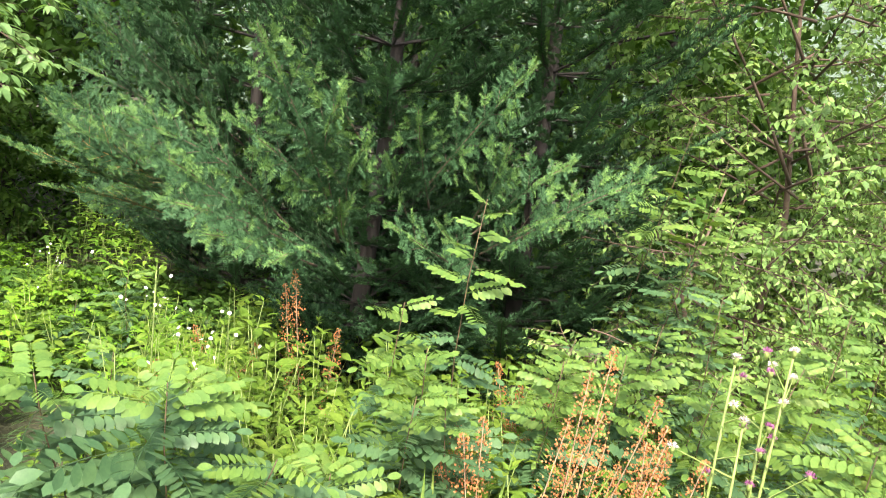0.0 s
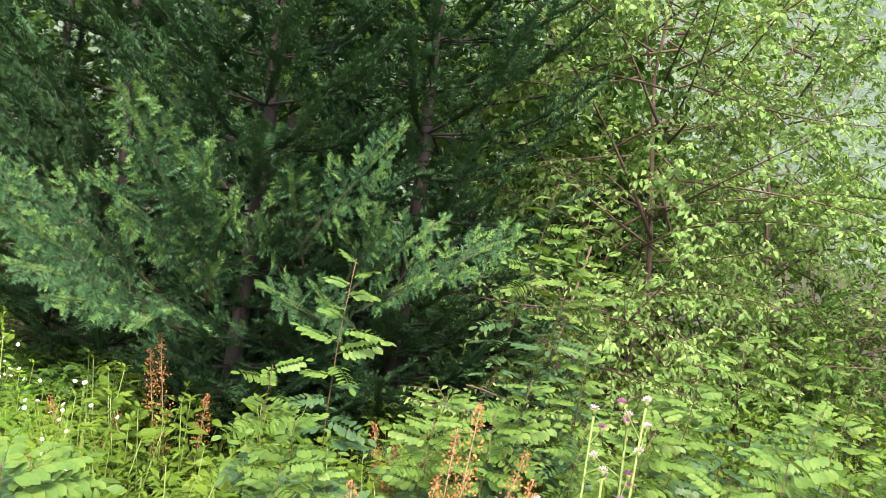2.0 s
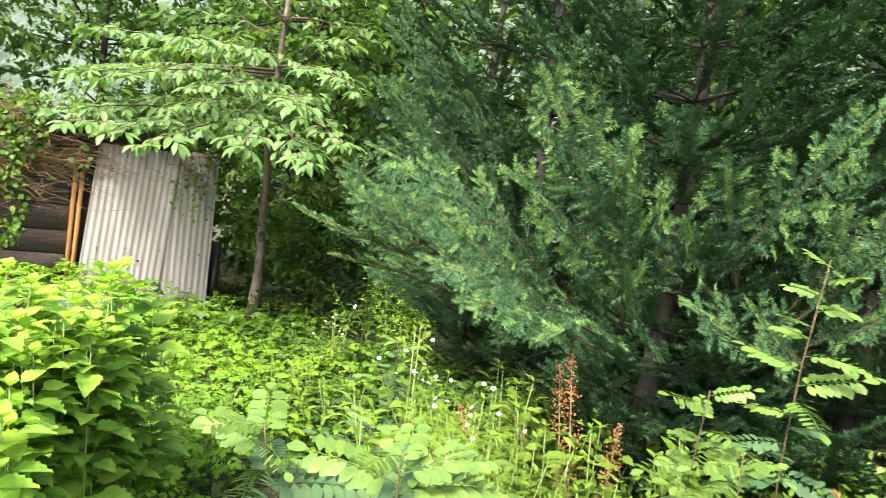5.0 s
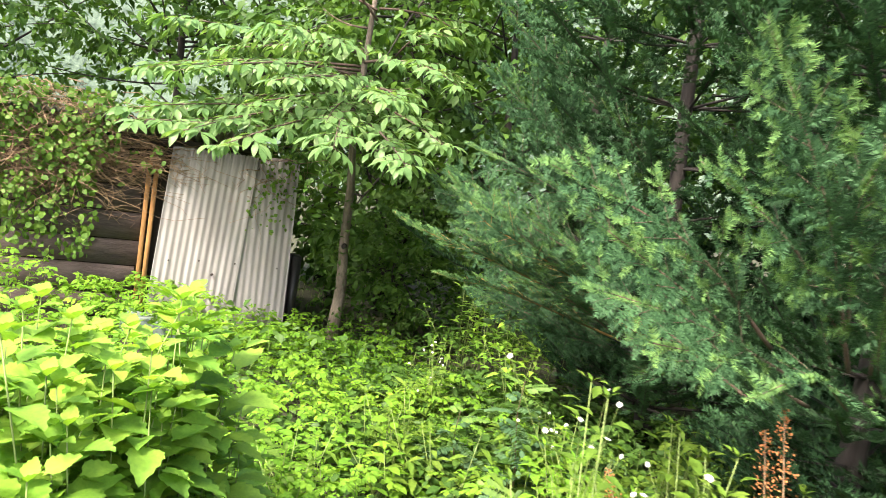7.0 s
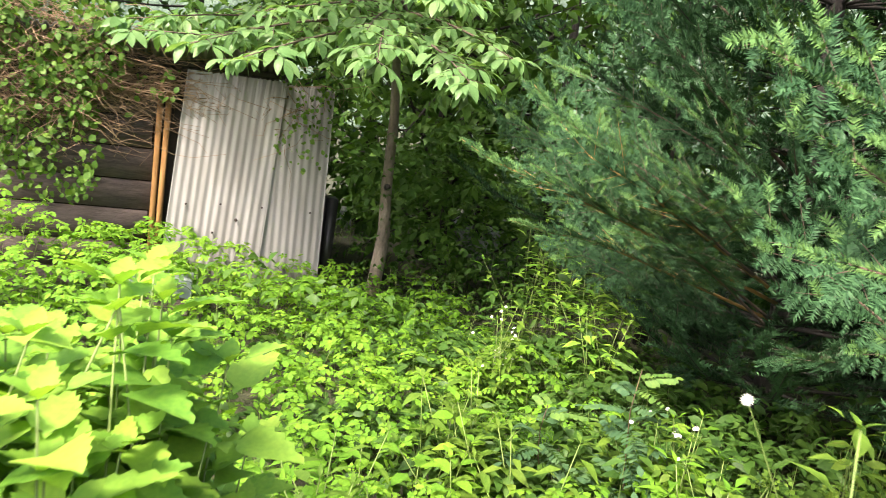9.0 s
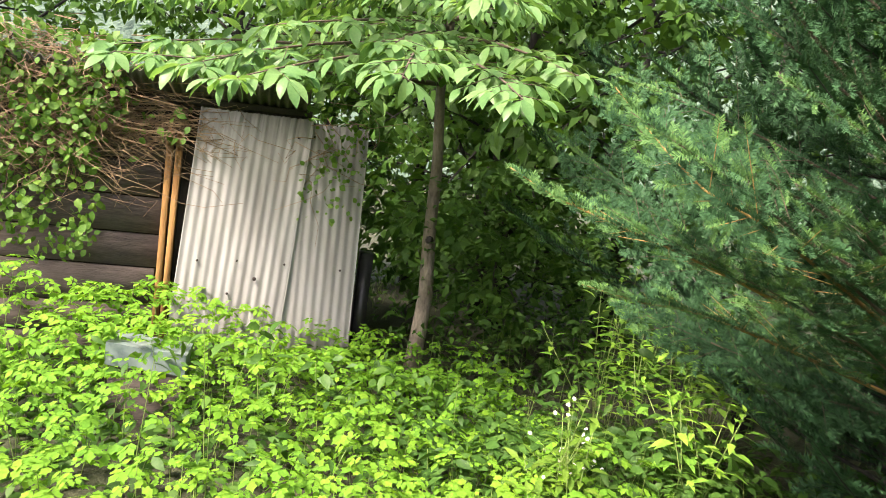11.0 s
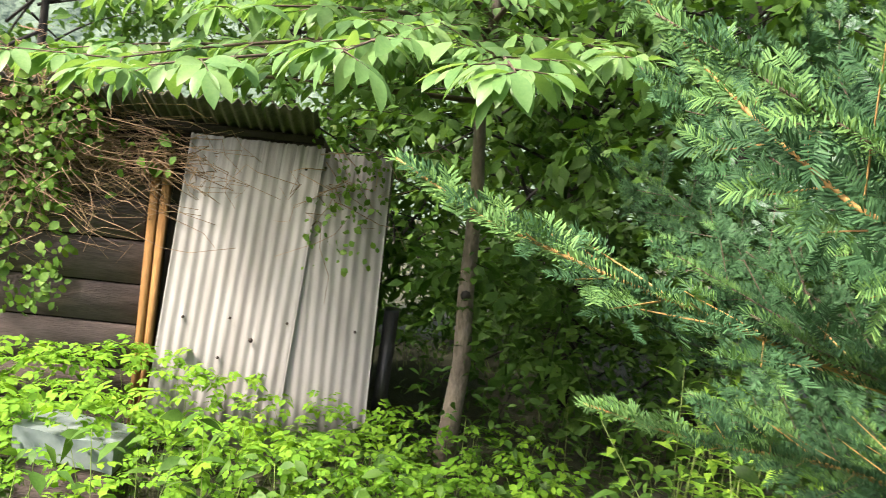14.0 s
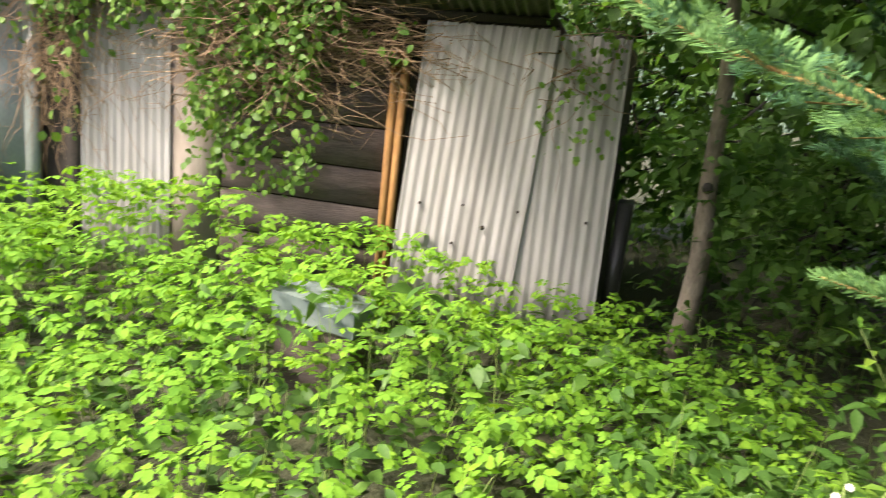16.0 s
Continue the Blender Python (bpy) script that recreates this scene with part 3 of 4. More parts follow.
def fir(at, height, radius, seed, label, whorls, per, size=0.15, low=0.25, step2=0.10, step3=0.09, extra=(), el0=0.16, trunk_r=0.07, skip=None, toward=4.3):
    """A fir: trunk, whorls of branches, and single low branches that stand out; branches on the far side are sparser."""
    rng = np.random.default_rng(seed)
    base = on_ground(*at)
    tree = thing("fir_tree", base, label, "fir tree", "firs")
    b = Bag()
    zs = np.linspace(0, height, 9)
    b.tube(np.stack([base[0] + 0.03 * np.sin(zs * 1.3 + seed), base[1] + 0.03 * np.cos(zs + seed), base[2] + zs - 0.05], 1), trunk_r, 0.012, 8)
    part("trunk", b, M["dark_bark"], tree, "rough bark, darkened for the shade within the crown")
    bags = (Bag(), Bag(), Bag())
    for i in range(whorls):
        h = low + (height - low) * (i / whorls) ** 1.4
        rr = radius * (1 - (h / height) ** 1.6) ** 0.8 + 0.15
        for j in range(per):
            a = 2 * math.pi * (j + rng.uniform(-0.3, 0.3)) / per + i * 1.1
            r1 = rr * rng.uniform(0.65, 1.15)
            if skip and skip(a, h):
                r1 *= 0.55
            o = base + (0, 0, h)
            w = np.array((math.cos(a), math.sin(a), 0.0))
            e = el0 + 0.2 * h / height + rng.normal(0, 0.12)
            far = (1.0 if math.cos(a - toward) > -0.35 else 1.7) if h < 3.4 else 2.2
            ctrl = [o, o + w * r1 * 0.55 + (0, 0, r1 * e * 0.4), o + w * r1 + (0, 0, r1 * (e + 0.18))]
            plume(rng, ctrl, 0.22 * r1 + 0.10, SHOOT_BODY, size, step2 * far, step3 * far, 0.85, bags, (0, 0, 1) + 0.6 * w, 0.75, 0.6)
    for nm, bag, mt, lab in (("needles", bags[0], "shaded_needles", "old blue-green inner needles, darkened for shade"), ("young_needles", bags[1], "needles", "green younger needles"), ("branchwork", bags[2], "dark_bark", "thin branches, darkened for the shade within the crown")):
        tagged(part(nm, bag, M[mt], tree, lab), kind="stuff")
    for ctrl, reach, fine, face, fresh in extra:
        bags = (Bag(), Bag(), Bag())
        if fine:
            plume(rng, ctrl, reach, SHOOT_FINE, 0.078, 0.042, 0.048, 0.2, bags, face, 0.68, fresh, 0.003, 0.3, 0.16, 0.42)
        else:
            plume(rng, ctrl, reach, SHOOT, 0.088, 0.066, 0.034, 0.24, bags, face, 0.85, fresh, 0.005, 0.3)
        lb = part("limb", bags[2], M["young_twig" if fresh > 0.5 and fine else "twig"], tree, "upswept branch")
        part("needles", bags[0], M["needles"], lb, "blue-green needles")
        part("young_needles", bags[1], M["young_needles"], lb, "pale green young needles, light on the tips in their colour")
    return tree


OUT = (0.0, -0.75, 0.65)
# low branches get fewer pale shoots, painting in the shade lower down
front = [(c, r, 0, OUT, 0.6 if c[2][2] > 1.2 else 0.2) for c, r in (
    (((-0.61, 4.30, 0.68), (-0.77, 3.90, 1.26), (-1.01, 3.62, 1.79)), 0.30), (((-0.64, 4.25, 0.78), (-0.86, 3.90, 1.13), (-1.14, 3.65, 1.35)), 0.20),
    (((-0.54, 4.30, 0.69), (-0.55, 3.95, 1.08), (-0.42, 3.75, 1.35)), 0.20), (((-0.64, 4.20, 0.85), (-0.68, 3.90, 1.27), (-0.57, 3.70, 1.56)), 0.17),
    (((-0.88, 4.30, 0.71), (-1.20, 3.95, 1.08), (-1.67, 3.66, 1.30)), 0.22), (((-0.87, 4.30, 0.64), (-1.17, 3.90, 0.91), (-1.53, 3.75, 1.14)), 0.20),
    (((-0.73, 4.30, 0.59), (-1.10, 3.90, 0.80), (-1.54, 3.80, 0.88)), 0.25), (((-0.72, 4.30, 0.52), (-1.00, 3.90, 0.69), (-1.31, 3.80, 0.72)), 0.24),
    (((-0.59, 4.30, 0.54), (-0.72, 3.90, 0.70), (-0.90, 3.80, 0.60)), 0.24), (((-0.46, 4.30, 0.56), (-0.54, 4.00, 0.77), (-0.56, 3.80, 1.00)), 0.22),
    (((-0.20, 4.60, 0.97), (0.12, 4.30, 1.48), (0.36, 4.10, 1.82)), 0.24), (((-0.12, 4.60, 0.91), (-0.20, 4.30, 1.26), (-0.24, 4.15, 1.51)), 0.20),
    (((0.14, 4.60, 0.84), (0.25, 4.30, 1.16), (0.29, 4.20, 1.38)), 0.18), (((-0.25, 4.60, 0.85), (-0.36, 4.30, 1.14), (-0.40, 4.20, 1.24)), 0.16),
    (((0.15, 4.60, 0.77), (0.42, 4.30, 1.12), (0.66, 4.20, 1.34)), 0.20), (((0.41, 4.70, 0.75), (0.82, 4.50, 1.09), (1.18, 4.40, 1.31)), 0.22),
    (((0.23, 4.60, 0.67), (0.49, 4.30, 0.93), (0.65, 4.20, 1.02)), 0.22), (((0.07, 4.50, 0.60), (-0.15, 4.30, 0.74), (-0.35, 4.20, 0.85)), 0.20),
    (((0.24, 4.50, 0.59), (0.05, 4.30, 0.77), (-0.07, 4.20, 0.90)), 0.20), (((-0.62, 4.90, 1.25), (-0.92, 4.70, 1.66), (-1.18, 4.50, 1.96)), 0.20),
    (((-0.40, 4.90, 1.28), (-0.46, 4.70, 1.59), (-0.63, 4.50, 1.77)), 0.20),
    (((-0.90, 4.80, 0.35), (-1.45, 4.60, 0.72), (-1.83, 4.46, 0.99)), 0.22),
)]
fir((-0.5, 4.95), 5.2, 1.15, 11, "large dark fir with upswept branches and pale young tips", 18, 9, 0.12, 0.4, 0.10, 0.05, front, skip=lambda a, h: h < 1.9 and math.cos(a - 4.2) > -0.2)
fir((0.6, 5.7), 6.5, 1.25, 12, "tall dark green fir behind the front one", 19, 9, 0.135, 0.3, 0.115, 0.058)
side = [(c, r, f, fc, (0.6 if c[-1][0] < -2.65 else 0.3) if f else 0.06) for c, r, f, fc in (
    (((-1.75, 6.4, 0.30), (-2.35, 5.25, 0.72), (-2.60, 4.80, 0.865), (-2.74, 4.70, 0.92), (-2.85, 4.64, 0.985)), 0.16, 1, (-0.2, -0.6, 0.8)),
    (((-1.75, 6.4, 0.35), (-2.20, 5.10, 0.86), (-2.38, 4.86, 0.98), (-2.57, 4.90, 1.13), (-2.68, 4.86, 1.25)), 0.20, 1, (-0.3, -0.8, 0.4)),
    (((-1.75, 6.4, 0.20), (-2.40, 5.40, 0.56), (-2.60, 5.10, 0.62), (-2.75, 4.99, 0.655)), 0.18, 1, (-0.2, -0.5, 0.9)),
    (((-1.75, 6.2, 0.25), (-2.10, 5.45, 0.62), (-2.32, 5.10, 0.75), (-2.50, 4.94, 0.84)), 0.17, 1, (-0.2, -0.6, 0.8)),
    (((-1.75, 6.2, 0.20), (-2.00, 5.50, 0.55), (-2.14, 5.15, 0.66), (-2.30, 4.97, 0.69)), 0.18, 1, (-0.2, -0.6, 0.8)),
    (((-1.70, 6.2, 0.40), (-1.95, 5.50, 0.78), (-2.05, 5.20, 0.93), (-2.20, 5.02, 1.03)), 0.18, 1, (-0.2, -0.7, 0.7)),
    (((-1.75, 6.2, 0.50), (-2.15, 5.60, 0.92), (-2.38, 5.30, 1.05), (-2.58, 5.15, 1.12)), 0.18, 1, (-0.2, -0.7, 0.7)),
    (((-1.60, 6.2, 0.60), (-1.90, 5.60, 1.02), (-2.10, 5.25, 1.20), (-2.30, 5.10, 1.32)), 0.20, 1, (-0.2, -0.7, 0.7)),
    (((-1.83, 5.90, 0.50), (-2.05, 5.35, 0.75), (-2.28, 4.95, 0.98), (-2.56, 4.72, 1.16)), 0.12, 1, (-0.2, -0.7, 0.7)),
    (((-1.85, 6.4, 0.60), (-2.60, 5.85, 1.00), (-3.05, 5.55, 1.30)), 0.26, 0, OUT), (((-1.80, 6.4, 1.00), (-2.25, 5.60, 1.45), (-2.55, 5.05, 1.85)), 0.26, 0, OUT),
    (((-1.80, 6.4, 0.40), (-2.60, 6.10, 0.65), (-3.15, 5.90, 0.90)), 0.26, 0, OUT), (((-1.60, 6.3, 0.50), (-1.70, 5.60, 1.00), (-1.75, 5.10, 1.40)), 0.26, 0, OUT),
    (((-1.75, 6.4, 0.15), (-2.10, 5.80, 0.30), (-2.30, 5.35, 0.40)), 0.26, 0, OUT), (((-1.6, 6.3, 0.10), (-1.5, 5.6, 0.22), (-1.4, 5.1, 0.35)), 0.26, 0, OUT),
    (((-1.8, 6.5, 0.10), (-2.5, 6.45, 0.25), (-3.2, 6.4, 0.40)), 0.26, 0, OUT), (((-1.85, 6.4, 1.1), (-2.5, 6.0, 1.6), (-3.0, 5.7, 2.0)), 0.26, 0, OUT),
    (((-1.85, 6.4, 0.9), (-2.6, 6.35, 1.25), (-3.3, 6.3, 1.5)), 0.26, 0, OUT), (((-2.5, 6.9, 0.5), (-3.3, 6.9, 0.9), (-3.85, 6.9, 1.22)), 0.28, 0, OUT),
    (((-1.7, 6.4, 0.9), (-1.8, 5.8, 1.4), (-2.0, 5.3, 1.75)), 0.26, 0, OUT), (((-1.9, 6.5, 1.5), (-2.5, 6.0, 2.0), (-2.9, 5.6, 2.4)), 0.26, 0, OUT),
)]
fir((-1.75, 6.5), 6.5, 1.35, 13, "tall dark green fir with long low branches reaching out", 15, 9, 0.13, 0.4, 0.11, 0.055, side, skip=lambda a, h: h < 1.6 and math.cos(a - 4.2) > 0.3)
fir((-2.9, 8.2), 6.5, 1.5, 14, "dark fir standing near the shed", 11, 7, 0.16, 0.9, 0.2, 0.1)
fir((-0.5, 7.4), 7.0, 1.7, 15, "tall dark fir at the back of the row", 13, 8, 0.19, 0.6, 0.22, 0.12)


# ---- broadleaf trees ----
LEAF = blade(3, 0.5, 0.2, 0.3, 1.0, 0.42)
LEAF_FAR = blade(2, 0.55, 0.25, 0.45, 1.0, 0.5)
LEAF_LONG = blade(6, 0.42, 0.22, 0.34, 1.1, 0.5)
LEAF_ROUND = blade(3, 0.75, 0.18, 0.25, 0.8, 0.4)


def tree(name, at, trunk, limbs, seed, leaf, leafmat, size, label, category, k=7, sub=0.9, flat=0.8, sec=12, trunk_mat="bark", droop=-0.2, r0=0.06, r1=0.02, face=0.3, group="", leaf_label=""):
    """A broadleaf tree: trunk polyline, limbs (origin, tip, bend, twig length), leaves along the twigs."""
    rng = np.random.default_rng(seed)
    t = thing(name, at, label, category, group)
    b = Bag()
    b.tube(trunk, r0, r1, 9)
    part("trunk", b, M[trunk_mat], t, "", True)
    wood, lv = Bag(), Bag()
    for o, tip, bend, sl in limbs:
        o, tip = np.asarray(o, float), np.asarray(tip, float)
        ln = float(np.linalg.norm(tip - o))
        L = limb(rng, o, unit(tip - o - np.array((0, 0, bend * ln))), ln, bend, max(5, int(sec * ln)), sl, 0.9, k, sub, flat, droop * 0.3, 0.2, 0.6)
        wood.tube(L["axis"], (0.003 if name == "tangled_tree" else 0.007) + 0.005 * ln, 0.002, 5)
        ok1 = off_line(L["b"], 0.45)
        if name != "woodland_tree":
            wood.rods(L["a"][ok1], L["mid"][ok1], 0.004)
            wood.rods(L["mid"][ok1], L["b"][ok1], 0.0025)
        ok = off_line(L["p"], 0.5)
        n = int(ok.sum())
        d = L["d"][ok] + np.array((0, 0, droop)) + rng.normal(0, 0.2, (n, 3))
        lv.put(leaf, L["p"][ok], d, L["u"][ok] + rng.normal(0, face, (n, 3)), size * rng.uniform(0.6, 1.2, n))
    tagged(part("branchwork", wood, M["twig" if trunk_mat == "bark" else trunk_mat], t), kind="stuff")
    tagged(part("crown", lv, M[leafmat], t, leaf_label), kind="stuff")
    return t


def crown_limbs(rng, base, z0, z1, radius, n, sl, rise=0.4):
    out = []
    for i in range(n):
        h = z0 + (z1 - z0) * (i + rng.uniform(0, 1)) / n
        a = i * 2.4 + rng.normal(0, 0.3)
        k = (h - z0) / max(z1 - z0, 0.1)
        r = radius * (0.55 + 0.9 * k * (1 - k) * 2) * rng.uniform(0.7, 1.15)
        o = np.array((base[0], base[1], base[2] + h * 0.85))
        out.append((o + rng.normal(0, 0.12, 3), o + np.array((math.cos(a) * r, math.sin(a) * r, r * (rise + rng.normal(0, 0.4)))), rng.uniform(-0.35, 0.3), sl))
    return out


# young broadleaf tree beside the shed, its low boughs reaching out towards the path
tb = on_ground(-5.02, 7.1)
knot = np.array((-5.01, 7.31, 0.42))
trunk_pts = [(-5.05, 7.30, -0.72), (-5.03, 7.32, -0.38), (-5.0, 7.33, 0.02), (-5.02, 7.32, 0.42), (-5.02, 7.32, 1.0), (-5.05, 7.3, 1.5), (-5.0, 7.3, 2.6), (-4.9, 7.25, 3.8)]
o1 = np.array((-5.04, 7.3, 1.55))
boughs = [(o1 + (0, 0, 0.04 * i), tip, -0.12, 0.42) for i, tip in enumerate((
    (-5.3, 4.95, 1.34), (-5.75, 5.2, 1.42), (-3.25, 5.35, 1.25), (-3.75, 5.25, 1.30), (-4.45, 4.95, 1.22), (-4.95, 5.1, 1.30), (-5.45, 5.35, 1.36), (-5.9, 5.6, 1.45), (-3.4, 6.1, 1.45), (-4.1, 5.6, 1.5), (-4.7, 5.4, 1.55),
    (-3.5, 5.5, 1.68), (-4.2, 5.1, 1.70), (-4.9, 5.0, 1.72), (-5.5, 5.2, 1.75), (-6.1, 5.6, 1.8), (-6.5, 6.2, 1.95), (-3.4, 6.2, 1.9), (-4.4, 5.2, 2.1), (-5.5, 5.3, 2.15), (-6.8, 7.0, 2.2)))]
rng0 = np.random.default_rng(5)
boughs += crown_limbs(rng0, (-4.88, 7.4, 0.0), 2.6, 4.2, 1.5, 9, 0.45)
tree("broadleaf_tree", tb, trunk_pts, boughs, 21, LEAF_LONG, "broad", 0.125, "young broadleaf tree with grey-brown trunk and drooping leaves beside the shed", "tree", 7, 0.8, 0.16, 9, "bark", -0.18, 0.070, 0.02, 0.18)
kb = Bag()
kb.tube([knot, knot + (0.045, -0.055, 0.01), knot + (0.055, -0.068, 0.015)], 0.034, 0.022, 8)
part("knot", kb, M["dark_bark"], bpy.data.objects["broadleaf_tree"], "dark knot on the trunk")

# tangled light tree and shrubs to the side of the firs
for i, (x, y, h, r, n, sz, lab) in enumerate(((2.7, 6.3, 5.6, 1.9, 80, 0.075, "airy tangled tree draped with climbing leaves"), (4.5, 7.4, 5.2, 1.8, 74, 0.08, "light green tangled tree with thin bare branches"), (1.75, 4.9, 1.9, 1.0, 30, 0.06, "low leafy shrub beside the fir"), (1.0, 4.2, 1.0, 0.55, 18, 0.05, "low leafy shrub beside the fir"), (5.3, 6.5, 1.9, 1.15, 46, 0.07, "dense dark green bush at the edge of the field"), (5.6, 8.6, 3.3, 1.6, 52, 0.08, "round light green tree at the field's edge"))):
    rg = np.random.default_rng(40 + i)
    bs = on_ground(x, y)
    tree("tangled_tree", bs, [bs, bs + (0.1, 0, h * 0.3), bs + (-0.1, 0.1, h * 0.6), bs + (0.05, 0.1, h)], crown_limbs(rg, bs, 0.3, h, r, n, 0.5, 0.1), 40 + i, LEAF_FAR, "wood_leaf" if "dark" in lab else "tangle_leaf", sz * 0.85, lab, "tree", 14, 1.0, 1.0, 12, "twig", -0.3, 0.035, 0.006, 0.5, "tangled trees")

# woods that close the view behind
rg = np.random.default_rng(77)
woods = [(-5.6, 9.4), (-8.6, 9.8), (-7.0, 13.0), (-1.2, 9.0), (1.4, 8.2), (-9.5, 9.0), (-8.0, 11.0), (-6.2, 10.0), (-4.6, 9.8), (-1.8, 10.5), (0.6, 11.5), (2.4, 9.4), (4.4, 10.6), (3.6, 12.5), (-11.5, 7.0), (-12, 3.5)]
for i, (x, y) in enumerate(woods):
    bs = on_ground(x, y)
    h = rg.uniform(5.0, 7.0) if x < 4 else 3.2
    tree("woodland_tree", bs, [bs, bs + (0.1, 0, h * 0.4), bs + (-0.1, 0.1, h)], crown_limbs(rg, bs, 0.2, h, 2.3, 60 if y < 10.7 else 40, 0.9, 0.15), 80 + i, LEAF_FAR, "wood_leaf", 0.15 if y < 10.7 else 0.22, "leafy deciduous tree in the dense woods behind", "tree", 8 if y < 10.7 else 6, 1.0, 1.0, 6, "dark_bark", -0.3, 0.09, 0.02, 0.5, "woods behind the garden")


# ---- undergrowth ----
TRI = [bramble_leaf(s, 5) for s in range(4)]
TRI_FAR = [bramble_leaf(s + 5, 3) for s in range(3)]
LOCUST = [pinnate(8, dr, i) for i, dr in enumerate((0.3, 0.5, 0.12))]
HERB = blade(3, 0.34, 0.2, 0.4, 1.0, 0.4, 0.1)
NETTLE = blade(12, 0.66, 0.22, 0.35, 1.35, 0.34, 0.07)
GRASS = blade(5, 0.022, 0.3, 0.55, 1.2, 0.3)


def lumps(x, y, s=1.0, seed=0.0):
    """Smooth bumps between 0 and 1, for the uneven top of the weeds."""
    v = np.sin(x * 3.1 * s + seed) * np.sin(y * 2.7 * s + 1.3 * seed) + 0.6 * np.sin(x * 6.3 * s - y * 5.1 * s + seed * 2) + 0.35 * np.sin(x * 11 * s + y * 13 * s)
    return np.clip(0.5 + v * 0.32, 0, 1)


def carpet(name, label, category, n, region, top, depth, templ, size, mat, seed, tilt=0.35, gap=0.3, stems=0.15, dens=1.0):
    """Leaves past counting over a stretch of the plan; the tops follow an uneven surface."""
    rng = np.random.default_rng(seed)
    x0, x1, y0, y1, inside = region
    x, y = rng.uniform(x0, x1, n), rng.uniform(y0, y1, n)
    lm = lumps(x, y, 1.0, seed)
    keep = inside(x, y) & (rng.random(n) < 0.35 + 0.65 * lm * dens)
    x, y, lm = x[keep], y[keep], lm[keep]
    z = ground_z(x, y) + top(x, y) * (0.6 + 0.4 * lm) - depth * rng.random(len(x)) ** 2.2
    z = np.maximum(z, ground_z(x, y) + 0.02)
    p = np.stack([x, y, z], 1)
    ok = off_line(p, gap)
    p = p[ok]
    m = len(p)
    a = rng.uniform(0, 2 * math.pi, m)
    d = np.stack([np.cos(a), np.sin(a), rng.normal(-0.05, 0.25, m)], 1)
    u = np.stack([rng.normal(0, tilt, m), rng.normal(-0.15, tilt, m), np.ones(m)], 1)
    bag = Bag()
    w = rng.integers(0, len(templ), m)
    sz = size * rng.uniform(0.55, 1.25, m)
    for i, t in enumerate(templ):
        s = w == i
        bag.put(t, p[s], d[s], u[s], sz[s])
    ob = tagged(part(name, bag, M[mat], None, label), category=category, kind="stuff")
    if stems:
        st = rng.random(m) < stems
        g = p[st].copy()
        g[:, 2] = ground_z(g[:, 0], g[:, 1])
        g[:, :2] += rng.normal(0, 0.06, (len(g), 2))
        b2 = Bag()
        b2.rods(g, p[st], 0.003)
        tagged(part("stalkwork", b2, M["stem"], ob), kind="stuff")
    return ob


def front_of_wall(x, y, lo, hi):
    n = (x - O2[0]) * WN[0] + (y - O2[1]) * WN[1]
    return (n > lo) & (n < hi)


# brambles between the path's end and the shed
def bramble_in(x, y):
    u = (x - O2[0]) * WU[0] + (y - O2[1]) * WU[1]
    return front_of_wall(x, y, 0.06, 5.2) & (u > -5) & (u < 2.4) & (x < -1.2) & ((y > 2.2) | (x < -2.2))


def bramble_top(x, y):
    """Height of the brambles: mounds and hollows, higher against the shed."""
    u = (x - O2[0]) * WU[0] + (y - O2[1]) * WU[1]
    n = (x - O2[0]) * WN[0] + (y - O2[1]) * WN[1]
    side = np.clip((1.2 - u) / 1.0, 0, 1) * np.clip(1.6 - n, 0, 1)
    mound = 0.20 * (lumps(x, y, 0.75, 1.7) - 0.4)
    mound += 0.17 * np.exp(-((x + 5.0) ** 2 + (y - 5.0) ** 2) / 0.10)
    mound += 0.34 * np.exp(-((u + 1.0) ** 2 + (n - 0.35) ** 2) / 0.10)
    return 0.36 + 0.38 * side + 0.08 * np.clip(n - 1.0, 0, 1.0) + mound


def near_end(x, y):
    return np.hypot(x + 3.2, y - 4.5) < 2.2


carpet("bramble_patch", "dense bright green bramble leaves beside the path", "brambles", 16000, (-8.5, -1.2, 1.0, 7.6, lambda x, y: bramble_in(x, y) & near_end(x, y)), bramble_top, 0.30, TRI, 0.122, "bramble", 3, 0.34, 0.3, 0.06)
carpet("bramble_patch", "dense bright green bramble leaves covering the ground before the shed", "brambles", 25000, (-8.5, -1.2, 1.0, 7.6, lambda x, y: bramble_in(x, y) & ~near_end(x, y)), bramble_top, 0.32, TRI_FAR, 0.13, "bramble", 3, 0.34, 0.3, 0.05)
carpet("bramble_underlayer", "low leaves beneath the brambles, darkened for shade", "weeds", 17000, (-8.5, -1.2, 1.0, 7.6, bramble_in), lambda x, y: 0.22 + 0 * x, 0.2, [LEAF], 0.09, "low", 6, 0.4, 0.2, 0.0)
carpet("weed_patch", "low bright green weeds over the sloping ground", "weeds", 21000, (-3.5, 4.5, 0.8, 5.2, lambda x, y: ~bramble_in(x, y) & (y > 0.9 + 0.1 * x)), lambda x, y: np.clip(0.22 + 0.35 * (y - 1.2), 0.15, 0.75) - 0.25 * (x < -1.3), 0.45, [HERB, LEAF], 0.08, "herb", 8, 0.5, 0.12, 0.2)
carpet("path_weeds", "trodden low weeds along the path", "weeds", 11000, (-6, 6, -3.5, 4.6, lambda x, y: x > -9), lambda x, y: 0.10 + 0 * x, 0.08, [HERB, LEAF], 0.055, "herb", 18, 0.4, 0.0, 0.0)
